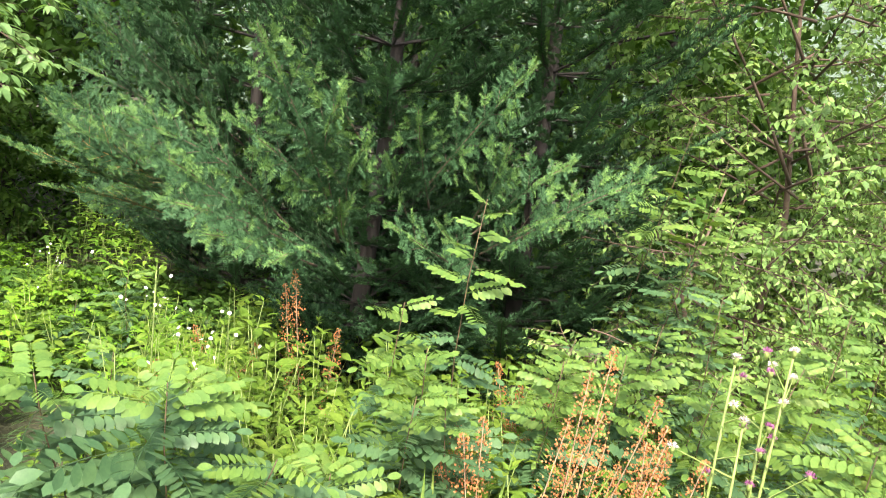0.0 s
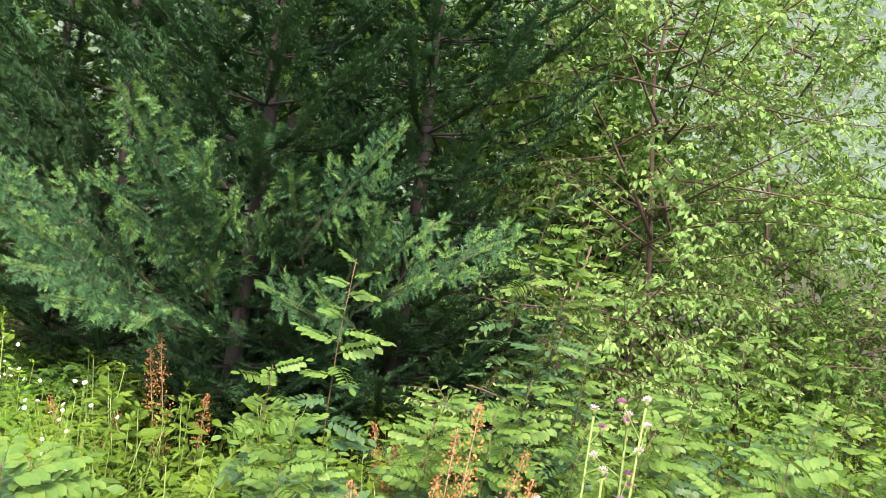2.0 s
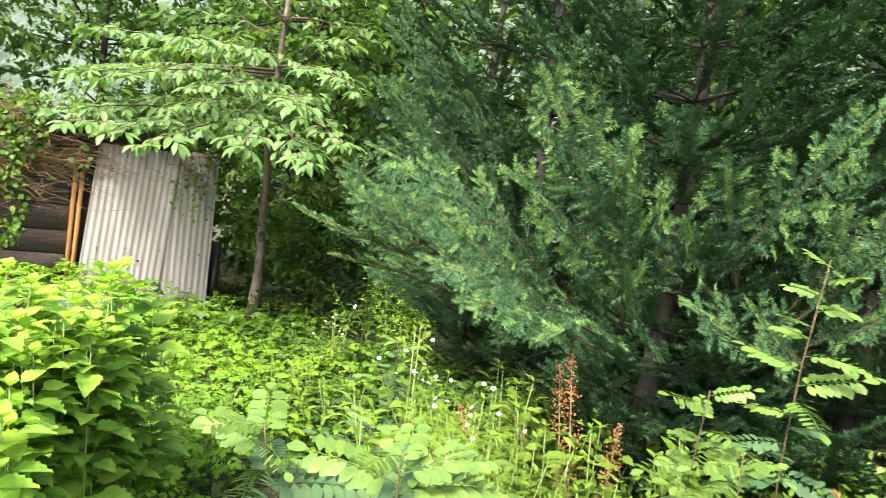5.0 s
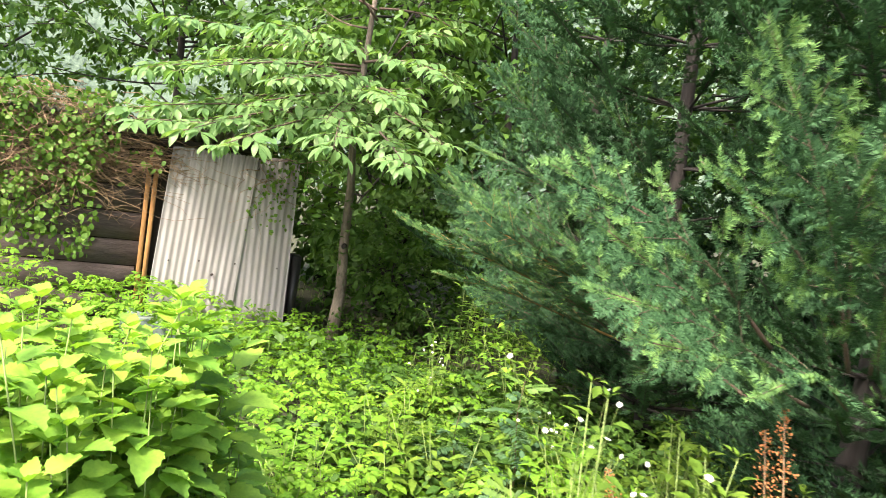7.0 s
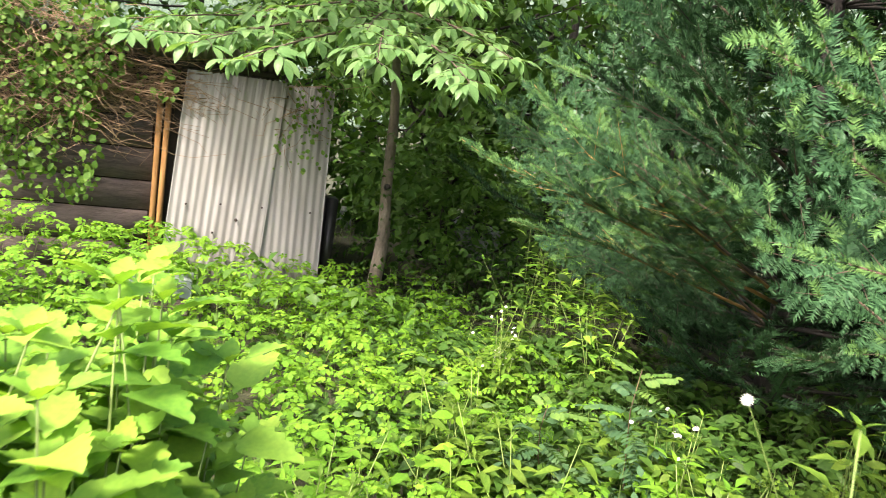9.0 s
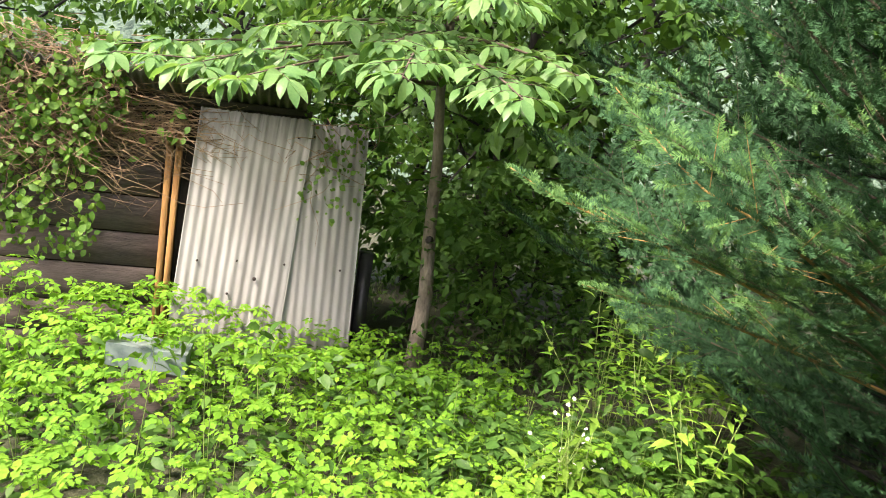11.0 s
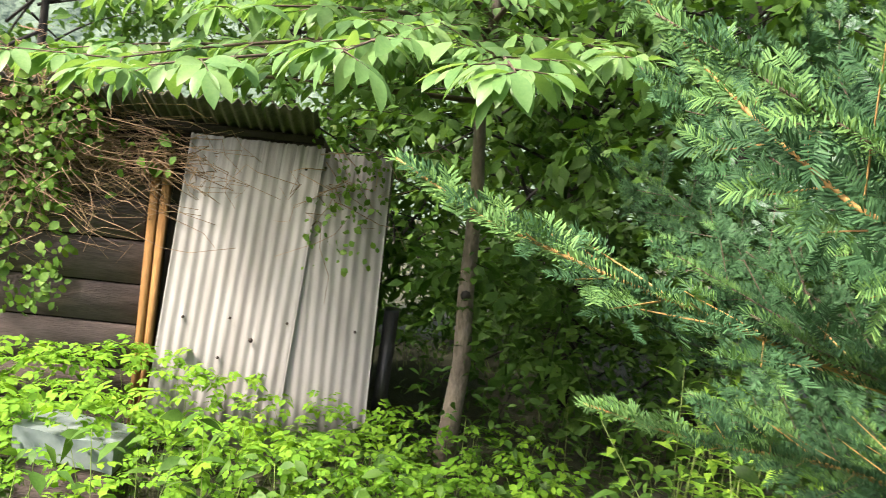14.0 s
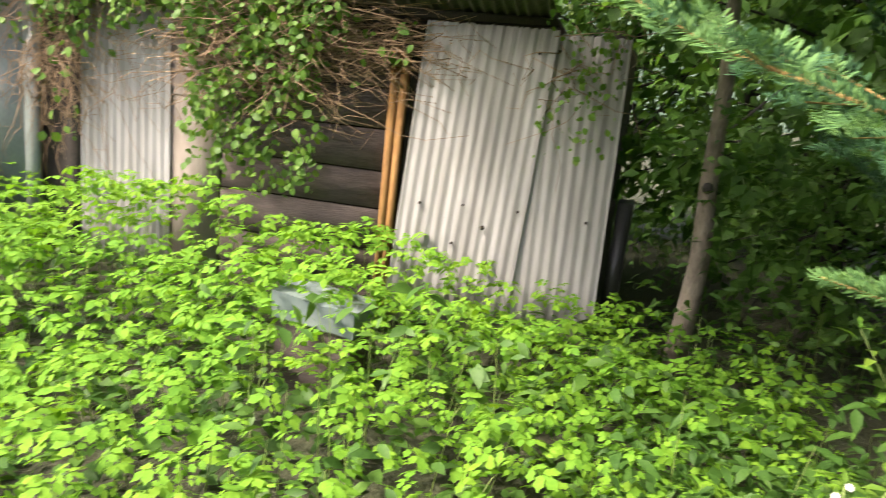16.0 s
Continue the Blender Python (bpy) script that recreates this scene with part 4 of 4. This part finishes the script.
carpet("undergrowth", "green undergrowth beneath the trees, darkened for shade", "undergrowth", 18000, (-9, 8, 4.6, 11, lambda x, y: ~bramble_in(x, y) & ~front_of_wall(x, y, -2.4, 0.06) | (x > -4.9)), lambda x, y: 0.35 + 0.5 * lumps(x, y, 0.4, 2), 0.45, [LEAF, HERB], 0.085, "low", 9, 0.6, 0.5, 0.1)
carpet("meadow_growth", "light green shrubs and weeds beside the firs", "weeds", 12000, (1.2, 9, 3.6, 9.5, lambda x, y: x > 1.2), lambda x, y: 0.6 + 0.5 * lumps(x, y, 0.5, 4), 0.6, [LEAF, HERB], 0.10, "herb", 10, 0.6, 0.5, 0.1)
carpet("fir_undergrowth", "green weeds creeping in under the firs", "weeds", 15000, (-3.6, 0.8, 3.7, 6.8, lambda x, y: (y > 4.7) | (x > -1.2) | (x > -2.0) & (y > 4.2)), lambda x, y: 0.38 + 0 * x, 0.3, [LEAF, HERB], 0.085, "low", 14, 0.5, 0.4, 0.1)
carpet("shade_weeds", "low weeds at the foot of the firs, shade put into their colour", "weeds", 9000, (-4.6, -1.4, 4.4, 7.2, lambda x, y: front_of_wall(x, y, 1.2, 6) & (y - 5.0 > -0.9 * (x + 3.0))), lambda x, y: 0.30 + 0.12 * lumps(x, y, 0.8, 5), 0.3, [LEAF, HERB], 0.08, "low", 15, 0.4, 0.3, 0.0)
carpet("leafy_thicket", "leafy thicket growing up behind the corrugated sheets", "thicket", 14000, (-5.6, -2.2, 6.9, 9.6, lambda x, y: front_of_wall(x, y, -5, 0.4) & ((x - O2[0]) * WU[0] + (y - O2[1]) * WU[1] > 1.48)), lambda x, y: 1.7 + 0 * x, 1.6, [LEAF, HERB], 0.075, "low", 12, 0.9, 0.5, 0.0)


def tuft(at, n, height, seed, label, mat="grass", lean=0.35):
    rng = np.random.default_rng(seed)
    base = on_ground(*at)
    t = thing("grass_tuft", base, label, "grass", "grass tufts")
    a = rng.uniform(0, 2 * math.pi, n)
    b = Bag()
    p = base + np.stack([rng.normal(0, 0.08, n), rng.normal(0, 0.08, n), np.zeros(n)], 1)
    d = np.stack([np.cos(a) * lean, np.sin(a) * lean, np.ones(n)], 1)
    b.put(GRASS, p, d, np.stack([np.cos(a), np.sin(a), np.full(n, 0.0)], 1) * -1 + (0, 0, 0.3), height * rng.uniform(0.5, 1.1, n))
    tagged(part("tussock", b, M[mat], t), kind="stuff")
    return t


def sapling(at, height, seed, nleaf=14, leaf=0.2, lean=(0.1, 0.0), young=0.25, low=0.3, name="locust_sapling", label="locust sapling with feathered oval leaflets"):
    """A thin stem with feathered leaves all round; the topmost ones are young and pale."""
    rng = np.random.default_rng(seed)
    base = on_ground(*at)
    t = thing(name, base, label, "sapling", "locust saplings")
    s = np.linspace(0, 1, 6)
    pts = base + np.stack([lean[0] * s ** 1.5 + 0.02 * np.sin(s * 6 + seed), lean[1] * s ** 1.5 + 0.02 * np.cos(s * 5), height * s], 1)
    b = Bag()
    b.tube(pts, 0.0045, 0.002, 5)
    part("stem", b, M["red_stem"], t)
    h = low + (1 - low) * (np.arange(nleaf) + 0.5) / nleaf
    p = np.stack([np.interp(h, s, pts[:, c]) for c in range(3)], 1)
    a = np.arange(nleaf) * 2.4 + rng.normal(0, 0.4, nleaf)
    up = 0.05 + 0.35 * h * (h > 0.75)
    d = np.stack([np.cos(a), np.sin(a), up], 1)
    sz = leaf * rng.uniform(0.75, 1.25, nleaf) * (1 - 0.35 * np.clip((h - 0.8) * 5, 0, 1))
    yg = h > 1 - young
    for nm, mt, sel in (("foliage", "locust", ~yg), ("young_foliage", "locust_young", yg)):
        if sel.any():
            bb = Bag()
            w = rng.integers(0, 3, nleaf)
            for i in range(3):
                q = sel & (w == i)
                if q.any():
                    bb.put(LOCUST[i], p[q], d[q], np.stack([-0.1 * np.cos(a), -0.1 * np.sin(a) - 0.25, np.ones(nleaf)], 1)[q] + rng.normal(0, 0.22, (int(q.sum()), 3)), sz[q])
            part(nm, bb, M[mt], t)
    return t


def herb(at, height, seed, leaf, size, mat, label, name="broad_leaved_herb", stems=3, pairs=5, spread=0.15, cat="herb", group=""):
    """Upright stems with opposite pairs of leaves."""
    rng = np.random.default_rng(seed)
    base = on_ground(*at)
    t = thing(name, base, label, cat, group)
    lb = Bag()
    for i in range(stems):
        sb = Bag()
        o = base + (rng.normal(0, spread * 0.4), rng.normal(0, spread * 0.4), 0)
        top = o + (rng.normal(0, spread), rng.normal(0, spread), height * rng.uniform(0.75, 1.1))
        if not off_line([top], 0.46)[0]:
            continue
        sb.tube([o, (o + top) / 2 + rng.normal(0, 0.02, 3), top], 0.0035, 0.002, 5)
        part("stem", sb, M["stem"], t)
        a0 = rng.uniform(0, 6.3)
        for j in range(pairs):
            k = 0.35 + 0.65 * (j + 1) / pairs
            q = o + (top - o) * k
            for sd in (0, math.pi):
                a = a0 + j * 1.57 + sd + rng.normal(0, 0.25)
                if not off_line([q + 0.12 * np.array((math.cos(a), math.sin(a), 0))], 0.33)[0]:
                    continue
                lb.put(leaf, [q + 0.03 * np.array((math.cos(a), math.sin(a), 0.3))], [(math.cos(a), math.sin(a), 0.25 + 0.4 * (k > 0.9) + rng.normal(0, 0.15))], [(rng.normal(0, 0.2) - 0.3 * math.cos(a), rng.normal(0, 0.2) - 0.3 * math.sin(a), 1)], [size * rng.uniform(0.7, 1.1) * (1.1 - 0.45 * (k > 0.95))])
        if off_line([top], 0.4)[0]:
            lb.put(leaf, np.tile(top, (3, 1)), [(0.6, 0, 0.8), (-0.4, 0.5, 0.8), (-0.3, -0.5, 0.7)], [(-0.5, 0, 1), (0.3, -0.3, 1), (0.2, 0.3, 1)], size * 0.5)
    tagged(part("foliage", lb, M[mat], t), kind="stuff")
    return t


# locust saplings in the weeds before the firs: place, height, leaves, leaf length, lean
SAPLINGS = [
    (-0.75, 2.15, 0.98, 26, 0.30, (0.05, -0.15)), (-1.05, 2.3, 0.95, 26, 0.30, (-0.1, -0.2)), (-0.5, 2.2, 0.80, 24, 0.28, (0.1, -0.2)), (-1.35, 2.45, 0.85, 22, 0.28, (-0.15, -0.1)), (-0.9, 2.5, 0.9, 22, 0.28, (0.1, -0.1)), (-0.35, 2.45, 0.7, 22, 0.26, (0.1, -0.2)),
    (-0.1, 2.7, 0.95, 24, 0.26, (0.1, -0.15)), (0.2, 2.7, 0.95, 24, 0.24, (-0.1, -0.15)), (0.12, 3.2, 1.75, 22, 0.20, (0.03, -0.03)), (-0.15, 3.15, 1.25, 20, 0.22, (0.0, -0.05)), (-0.02, 2.95, 1.1, 24, 0.24, (0.0, -0.1)),
    (0.45, 3.0, 1.15, 24, 0.26, (0.1, -0.1)), (0.75, 3.15, 1.2, 24, 0.26, (0.1, -0.1)), (1.1, 3.0, 1.2, 24, 0.26, (0.1, -0.1)), (1.4, 3.1, 1.25, 24, 0.26, (0.15, -0.1)), (0.55, 3.45, 1.2, 22, 0.26, (0.1, -0.1)), (0.95, 3.5, 1.3, 22, 0.26, (0.1, -0.1)),
    (1.45, 2.5, 1.1, 26, 0.28, (0.1, -0.1)), (1.75, 2.6, 1.2, 26, 0.28, (0.1, -0.1)), (1.35, 2.2, 0.95, 24, 0.26, (0.15, 0.0)), (2.05, 2.9, 1.35, 24, 0.26, (0.1, -0.1)), (2.4, 3.2, 1.4, 24, 0.26, (0.1, -0.1)), (1.7, 2.15, 1.0, 24, 0.26, (0.1, 0.0)),
    (1.75, 3.4, 1.45, 24, 0.26, (0.1, -0.1)), (2.2, 3.7, 1.55, 22, 0.26, (0.1, 0.0)), (1.35, 3.7, 1.4, 22, 0.26, (0.1, 0.0)), (2.8, 3.9, 1.6, 24, 0.26, (0.0, 0.0)), (3.2, 3.4, 1.4, 24, 0.26, (0.0, 0.0)), (2.6, 2.8, 1.2, 24, 0.26, (0.0, 0.0)),
    (1.25, 4.3, 2.1, 26, 0.26, (0.2, -0.2)), (1.0, 4.45, 2.3, 26, 0.26, (0.3, -0.2)), (1.45, 4.4, 1.9, 24, 0.26, (0.2, -0.2)), (-2.05, 4.85, 0.85, 16, 0.22, (0.05, -0.1)), (-2.4, 4.95, 0.60, 14, 0.22, (0.0, -0.1)), (-2.2, 3.75, 0.75, 16, 0.22, (-0.1, 0.1)), (-1.55, 3.5, 0.8, 16, 0.24, (0.0, 0.0)),
]
for i, (x, y, h, n, lf, ln) in enumerate(SAPLINGS):
    if off_line([(x, y, 0)], 0.3)[0]:
        fine = 0.78 if x > 0.3 and y > 2.6 else 0.92
        sapling((x, y), h, 200 + i, int(n / fine ** 1.6), lf * fine, ln, 0.3 if h > 1.0 else 0.12, label="tall slender locust sapling with pale young top" if h > 1.15 else "low spreading locust sapling with blue-green leaflets")

# broad-leaved herbs beside the path
rg = np.random.default_rng(31)
HERBS = ((-2.35, 2.55, 1.12), (-2.3, 2.72, 1.15), (-2.25, 2.85, 1.25), (-2.15, 2.95, 1.05), (-2.3, 2.4, 1.15), (-2.5, 2.7, 1.2), (-2.55, 2.5, 1.2), (-2.45, 2.95, 1.15), (-2.7, 2.75, 1.15), (-2.2, 3.15, 0.8), (-2.75, 3.0, 1.05), (-2.5, 3.2, 0.85), (-2.15, 2.75, 0.95), (-2.2, 2.5, 1.0), (-2.1, 2.95, 0.8), (-2.45, 2.3, 1.1), (-2.8, 2.5, 1.15), (-2.2, 2.2, 1.0), (-1.95, 1.95, 0.9), (-2.15, 2.65, 1.1), (-2.6, 2.9, 1.2), (-2.4, 2.8, 1.28))
for i, (x, y, h) in enumerate(HERBS):
    if off_line([(x, y, 0)], 0.38)[0]:
        herb((x, y), h - 0.06, 300 + i, NETTLE, 0.12, "nettle", "broad-leaved herb with toothed bright green leaves", stems=7, pairs=9, spread=0.13, group="broad-leaved herbs")

# low bright herbs between the path and the firs
for i in range(60):
    x, y = rg.uniform(-2.9, -1.0), rg.uniform(3.2, 5.0)
    if off_line([(x, y, 0)], 0.42)[0]:
        herb((x, y), rg.uniform(0.35, 0.62), 900 + i, (HERB, LEAF, TRI_FAR[0])[i % 3], rg.uniform(0.08, 0.12), ("herb", "bramble")[i % 2], "bright yellow-green leafy weed", "weed", 4, 6, 0.15, "weed", "mixed weeds")
for i, (x, y, h) in enumerate(((-3.3, 7.1, 0.9), (-3.0, 6.9, 0.8), (-2.6, 6.3, 0.7), (-3.5, 7.3, 1.0), (-2.9, 7.4, 0.9))):
    herb((x, y), h, 970 + i, HERB, 0.1, "nettle", "bright green bush in a gap under the firs", "bush", 7, 8, 0.2, "bush", "bushes in the gap")

# mixed small herbs
for i in range(80):
    x, y = rg.uniform(-2.0, 0.6), rg.uniform(2.5, 4.1)
    if off_line([(x, y, 0)], 0.5)[0]:
        herb((x, y), rg.uniform(0.5, 0.95), 400 + i, HERB if i % 3 else LEAF, rg.uniform(0.07, 0.1), "herb", "slender yellow-green weed with narrow leaves", "weed", 3, 7, 0.12, "weed", "mixed weeds")
for i in range(30):
    x, y = rg.uniform(-1.6, 2.2), rg.uniform(2.0, 3.6)
    if off_line([(x, y, 0)], 0.5)[0]:
        tuft((x, y), 40, rg.uniform(0.5, 0.9), 500 + i, "tuft of long green grass blades")


def sorrel(at, height, seed, lean=(0.05, 0.0)):
    rng = np.random.default_rng(seed)
    base = on_ground(*at)
    t = thing("dock_plant", base, "dry dock plant with rust-orange seed spikes", "dock", "dry docks")
    seedt = blade(2, 0.9, 0.2, 0.1, 0.6, 0.5)
    for i in range(3):
        sb, fb = Bag(), Bag()
        top = base + (lean[0] + rng.normal(0, 0.13), lean[1] + rng.normal(0, 0.08), height * rng.uniform(0.65, 1.0))
        o = base + (rng.normal(0, 0.04), rng.normal(0, 0.04), 0)
        sb.tube([o, (o + top) / 2, top], 0.004, 0.002, 5)
        n = 300
        k = 0.4 + 0.6 * rng.random(n) ** 0.8
        a = rng.uniform(0, 6.28, n)
        r = 0.05 * np.sin((k - 0.35) / 0.68 * math.pi) * rng.random(n) + 0.003
        p = o + (top - o) * k[:, None] + np.stack([np.cos(a) * r, np.sin(a) * r, 0 * r], 1)
        fb.put(seedt, p, np.stack([np.cos(a), np.sin(a), rng.uniform(0.2, 1.5, n)], 1), rng.normal(0, 1, (n, 3)), 0.011)
        st = part("stalk", sb, M["straw"], t)
        part("seed_spike", fb, M["dry"], st)


for i, (x, y, h, ln) in enumerate(((0.50, 2.5, 1.25, (0.12, 0)), (0.36, 2.5, 1.1, (0.06, 0)), (0.66, 2.4, 1.0, (0.14, 0)), (0.82, 2.45, 1.1, (0.1, 0)), (0.3, 2.6, 1.1, (0, 0)), (0.62, 2.6, 1.2, (0.1, 0)), (-0.62, 4.0, 1.3, (0.06, 0)), (0.5, 3.5, 0.9, (0, 0)), (0.62, 3.7, 0.95, (0, 0)), (-1.3, 3.5, 0.8, (0, 0)), (-1.55, 4.3, 0.6, (0, 0)), (-1.25, 4.4, 0.6, (0, 0)))):
    sorrel((x, y), h, 600 + i, ln)


def thistle(at, height, seed):
    rng = np.random.default_rng(seed)
    base = on_ground(*at)
    t = thing("thistle", base, "tall thistle with purple heads and pale down", "thistle", "thistles")
    sb = Bag()
    petal = blade(2, 0.12, 0.1, 0.1, 1, 0.5)
    main = base + (rng.normal(0, 0.04), rng.normal(0, 0.04), height)
    ends = [main] + [base + (main - base) * k + (rng.normal(0, 0.1), rng.normal(0, 0.08), rng.uniform(0.05, 0.15)) for k in (0.6, 0.72, 0.82, 0.9)]
    sb.tube([base, (base + main) / 2 + (0.01, 0, 0), main], 0.008, 0.004, 6)
    for e, k in zip(ends[1:], (0.6, 0.72, 0.82, 0.9)):
        sb.rods([base + (main - base) * k], [e], 0.004)
    n = 60
    k = rng.uniform(0.1, 0.85, n)
    a = rng.uniform(0, 6.28, n)
    sb.put(blade(3, 0.2, 0.3, 0.3, 1, 0.3), base + (main - base) * k[:, None], np.stack([np.cos(a), np.sin(a), 0.5 + 0 * a], 1), np.tile((0, 0, 1.0), (n, 1)), 0.09 * (1.1 - k))
    for i, e in enumerate(ends):
        m = 70
        dr = unit(np.stack([rng.normal(0, 0.7, m), rng.normal(0, 0.7, m), np.abs(rng.normal(0.7, 0.4, m))], 1))
        hb = Bag()
        hb.put(petal, np.tile(e, (m, 1)), dr, rng.normal(0, 1, (m, 3)), 0.022)
        part("flower_head", hb, M["fluff" if i % 3 == 0 else "purple_petal"], t, "pale downy seed head" if i % 3 == 0 else "purple thistle head")
        sb.tube([e - (0, 0, 0.022), e - (0, 0, 0.01), e + (0, 0, 0.004)], 0.006, 0.011, 7)
    part("stem", sb, M["stem"], t, "spiny green stem")


for i, (x, y, h) in enumerate(((1.0, 2.4, 1.3), (1.13, 2.35, 1.36), (1.22, 2.5, 1.3), (1.05, 2.3, 1.1), (1.1, 2.1, 0.85), (1.75, 2.3, 1.0))):
    thistle((x, y), h, 650 + i)


def fleabane(at, height, seed):
    rng = np.random.default_rng(seed)
    base = on_ground(*at)
    t = herb(at, height, seed, HERB, 0.08, "herb", "tall weed topped with small white daisy flowers", "fleabane", 4, 12, 0.10, "flower", "white-flowered weeds")
    petal = blade(2, 0.3, 0.05, 0.1, 0.6, 0.6)
    for i in range(9):
        c = base + (rng.normal(0, 0.10), rng.normal(0, 0.08), height * rng.uniform(0.85, 1.12))
        a = np.arange(14) * 2 * math.pi / 14
        fb, sb = Bag(), Bag()
        nn = unit((rng.normal(0, 0.5), -0.6 + rng.normal(0, 0.4), 0.7))
        e1 = unit(np.cross(nn, (0.2, 0.9, 0.3)))
        e2 = np.cross(nn, e1)
        fb.put(petal, np.tile(c, (14, 1)), np.cos(a)[:, None] * e1 + np.sin(a)[:, None] * e2 + 0.15 * nn, np.tile(nn, (14, 1)), 0.0105)
        sb.rods([base + (0, 0, height * 0.7)], [c], 0.0015)
        fl = part("flower", fb, M["white_petal"], t, "white daisy petals")
        part("stalk", sb, M["stem"], fl)


for i, (x, y, h) in enumerate(((-2.97, 5.58, 0.7), (-1.26, 3.2, 1.2), (-0.98, 3.1, 0.98), (-0.9, 3.2, 1.0), (-1.05, 3.0, 0.8), (-1.9, 4.95, 0.62), (-3.15, 5.9, 0.42), (-3.05, 5.8, 0.4))):
    fleabane((x, y), h, 700 + i)


# ---- vines on the shed ----
def vine(name, label, u0, u1, z0, z1, n_leaf, n_stem, seed, drop=0.5, thick=0.12, size=0.075):
    rng = np.random.default_rng(seed)
    t = thing(name, wall_pt((u0 + u1) / 2, 0, z1), label, "vine")
    sb, lb = Bag(), Bag()
    for i in range(n_stem):
        u = rng.uniform(u0, u1)
        z = rng.uniform((z0 + z1) / 2, z1)
        n = rng.uniform(0.0, thick)
        pts = []
        du = rng.normal(0, 0.06)
        for k in range(7):
            pts.append(wall_pt(u, max(n, 0.0), z))
            u += du + rng.normal(0, 0.09)
            z -= rng.uniform(-0.06, 0.14) * drop * 2
            n += rng.normal(0.0, 0.02)
        sb.tube(pts, 0.0035, 0.0015, 3)
    u = rng.uniform(u0, u1, n_leaf)
    zc = rng.beta(1.6, 1.2, n_leaf)
    z = z0 + (z1 - z0) * zc
    lm = lumps(u * 1.4, z * 1.4, 1.6, seed)
    ok = rng.random(n_leaf) < lm * 1.4
    u, z = u[ok], z[ok]
    m = len(u)
    n = rng.uniform(0.02, thick, m) + 0.05 * lm[ok]
    p = np.array([wall_pt(a, b, c) for a, b, c in zip(u, n, z)])
    d = rng.normal(0, 0.6, (m, 3)) + np.array((0, 0, -0.5))
    fc = np.array((WN[0], WN[1], 0.6)) + rng.normal(0, 0.35, (m, 3))
    lb.put(LEAF_ROUND, p, d, fc, size * rng.uniform(0.5, 1.2, m))
    tagged(part("tangle", sb, M["straw"], t, "dry tangled brown stems"), kind="stuff")
    tagged(part("foliage", lb, M["vine_leaf"], t, "green lobed leaves"), kind="stuff")


vine("climbing_vine", "green climber with dry tangled stems over the shed planks", -1.35, -0.45, 0.05, 1.45, 2200, 380, 801, 0.5, 0.22, 0.062)
vine("climbing_vine", "thick climber hanging from the shed roof", -2.2, -0.3, 0.95, 1.6, 1800, 260, 802, 0.4, 0.25, 0.062)
vine("climbing_vine", "leafy climber over the old roof edge", -4.4, -2.0, 0.8, 1.7, 1700, 220, 803, 0.6, 0.25, 0.062)
vine("dry_creeper", "dry brown creeper hanging over a dark gap", -2.62, -2.25, -0.2, 1.4, 60, 140, 804, 0.9, 0.10)
vine("dry_creeper", "dry reddish creeper under the roof edge", -0.75, 0.1, 0.75, 1.2, 50, 220, 805, 0.35, 0.08)
vine("thin_creeper", "thin creeper with few leaves on the grey sheet", 0.85, 1.3, 0.45, 1.35, 260, 14, 806, 0.6, 0.05, 0.045)

# ---- wrapped box ----
bx = np.array((-5.36, 5.3))


def make_box():
    base = (bx[0], bx[1], float(ground_z(*bx)))
    t = thing("wrapped_crate", base, "low crate covered with pale plastic sheet among brambles", "crate")
    for nm, mt, w, d, z0, z1, lab in (("crate", "plank", 0.19, 0.12, -0.66, -0.25, "brown wooden crate"), ("cover", "poly", 0.205, 0.135, -0.27, -0.15, "pale plastic cover")):
        bm = bmesh.new()
        bmesh.ops.create_cube(bm, size=1.0)
        bmesh.ops.subdivide_edges(bm, edges=bm.edges[:], cuts=4, use_grid_fill=True)
        for q in bm.verts:
            k = noise.noise(q.co * 6) * (0.02 if nm == "cover" else 0.004)
            u, n, z = q.co.x * 2 * w, q.co.y * 2 * d, z0 + (q.co.z + 0.5) * (z1 - z0) + k - (0.05 * (q.co.x + 0.5) if nm == "cover" else 0)
            q.co = (bx[0] + WU[0] * u + WN[0] * n, bx[1] + WU[1] * u + WN[1] * n, z)
        me = bpy.data.meshes.new(nm)
        bm.to_mesh(me)
        bm.free()
        me.materials.append(M[mt])
        ob = new(nm, me)
        ob.parent = t
        ob.matrix_parent_inverse = Matrix.Translation(t.location).inverted()
        tagged(ob, lab)


make_box()
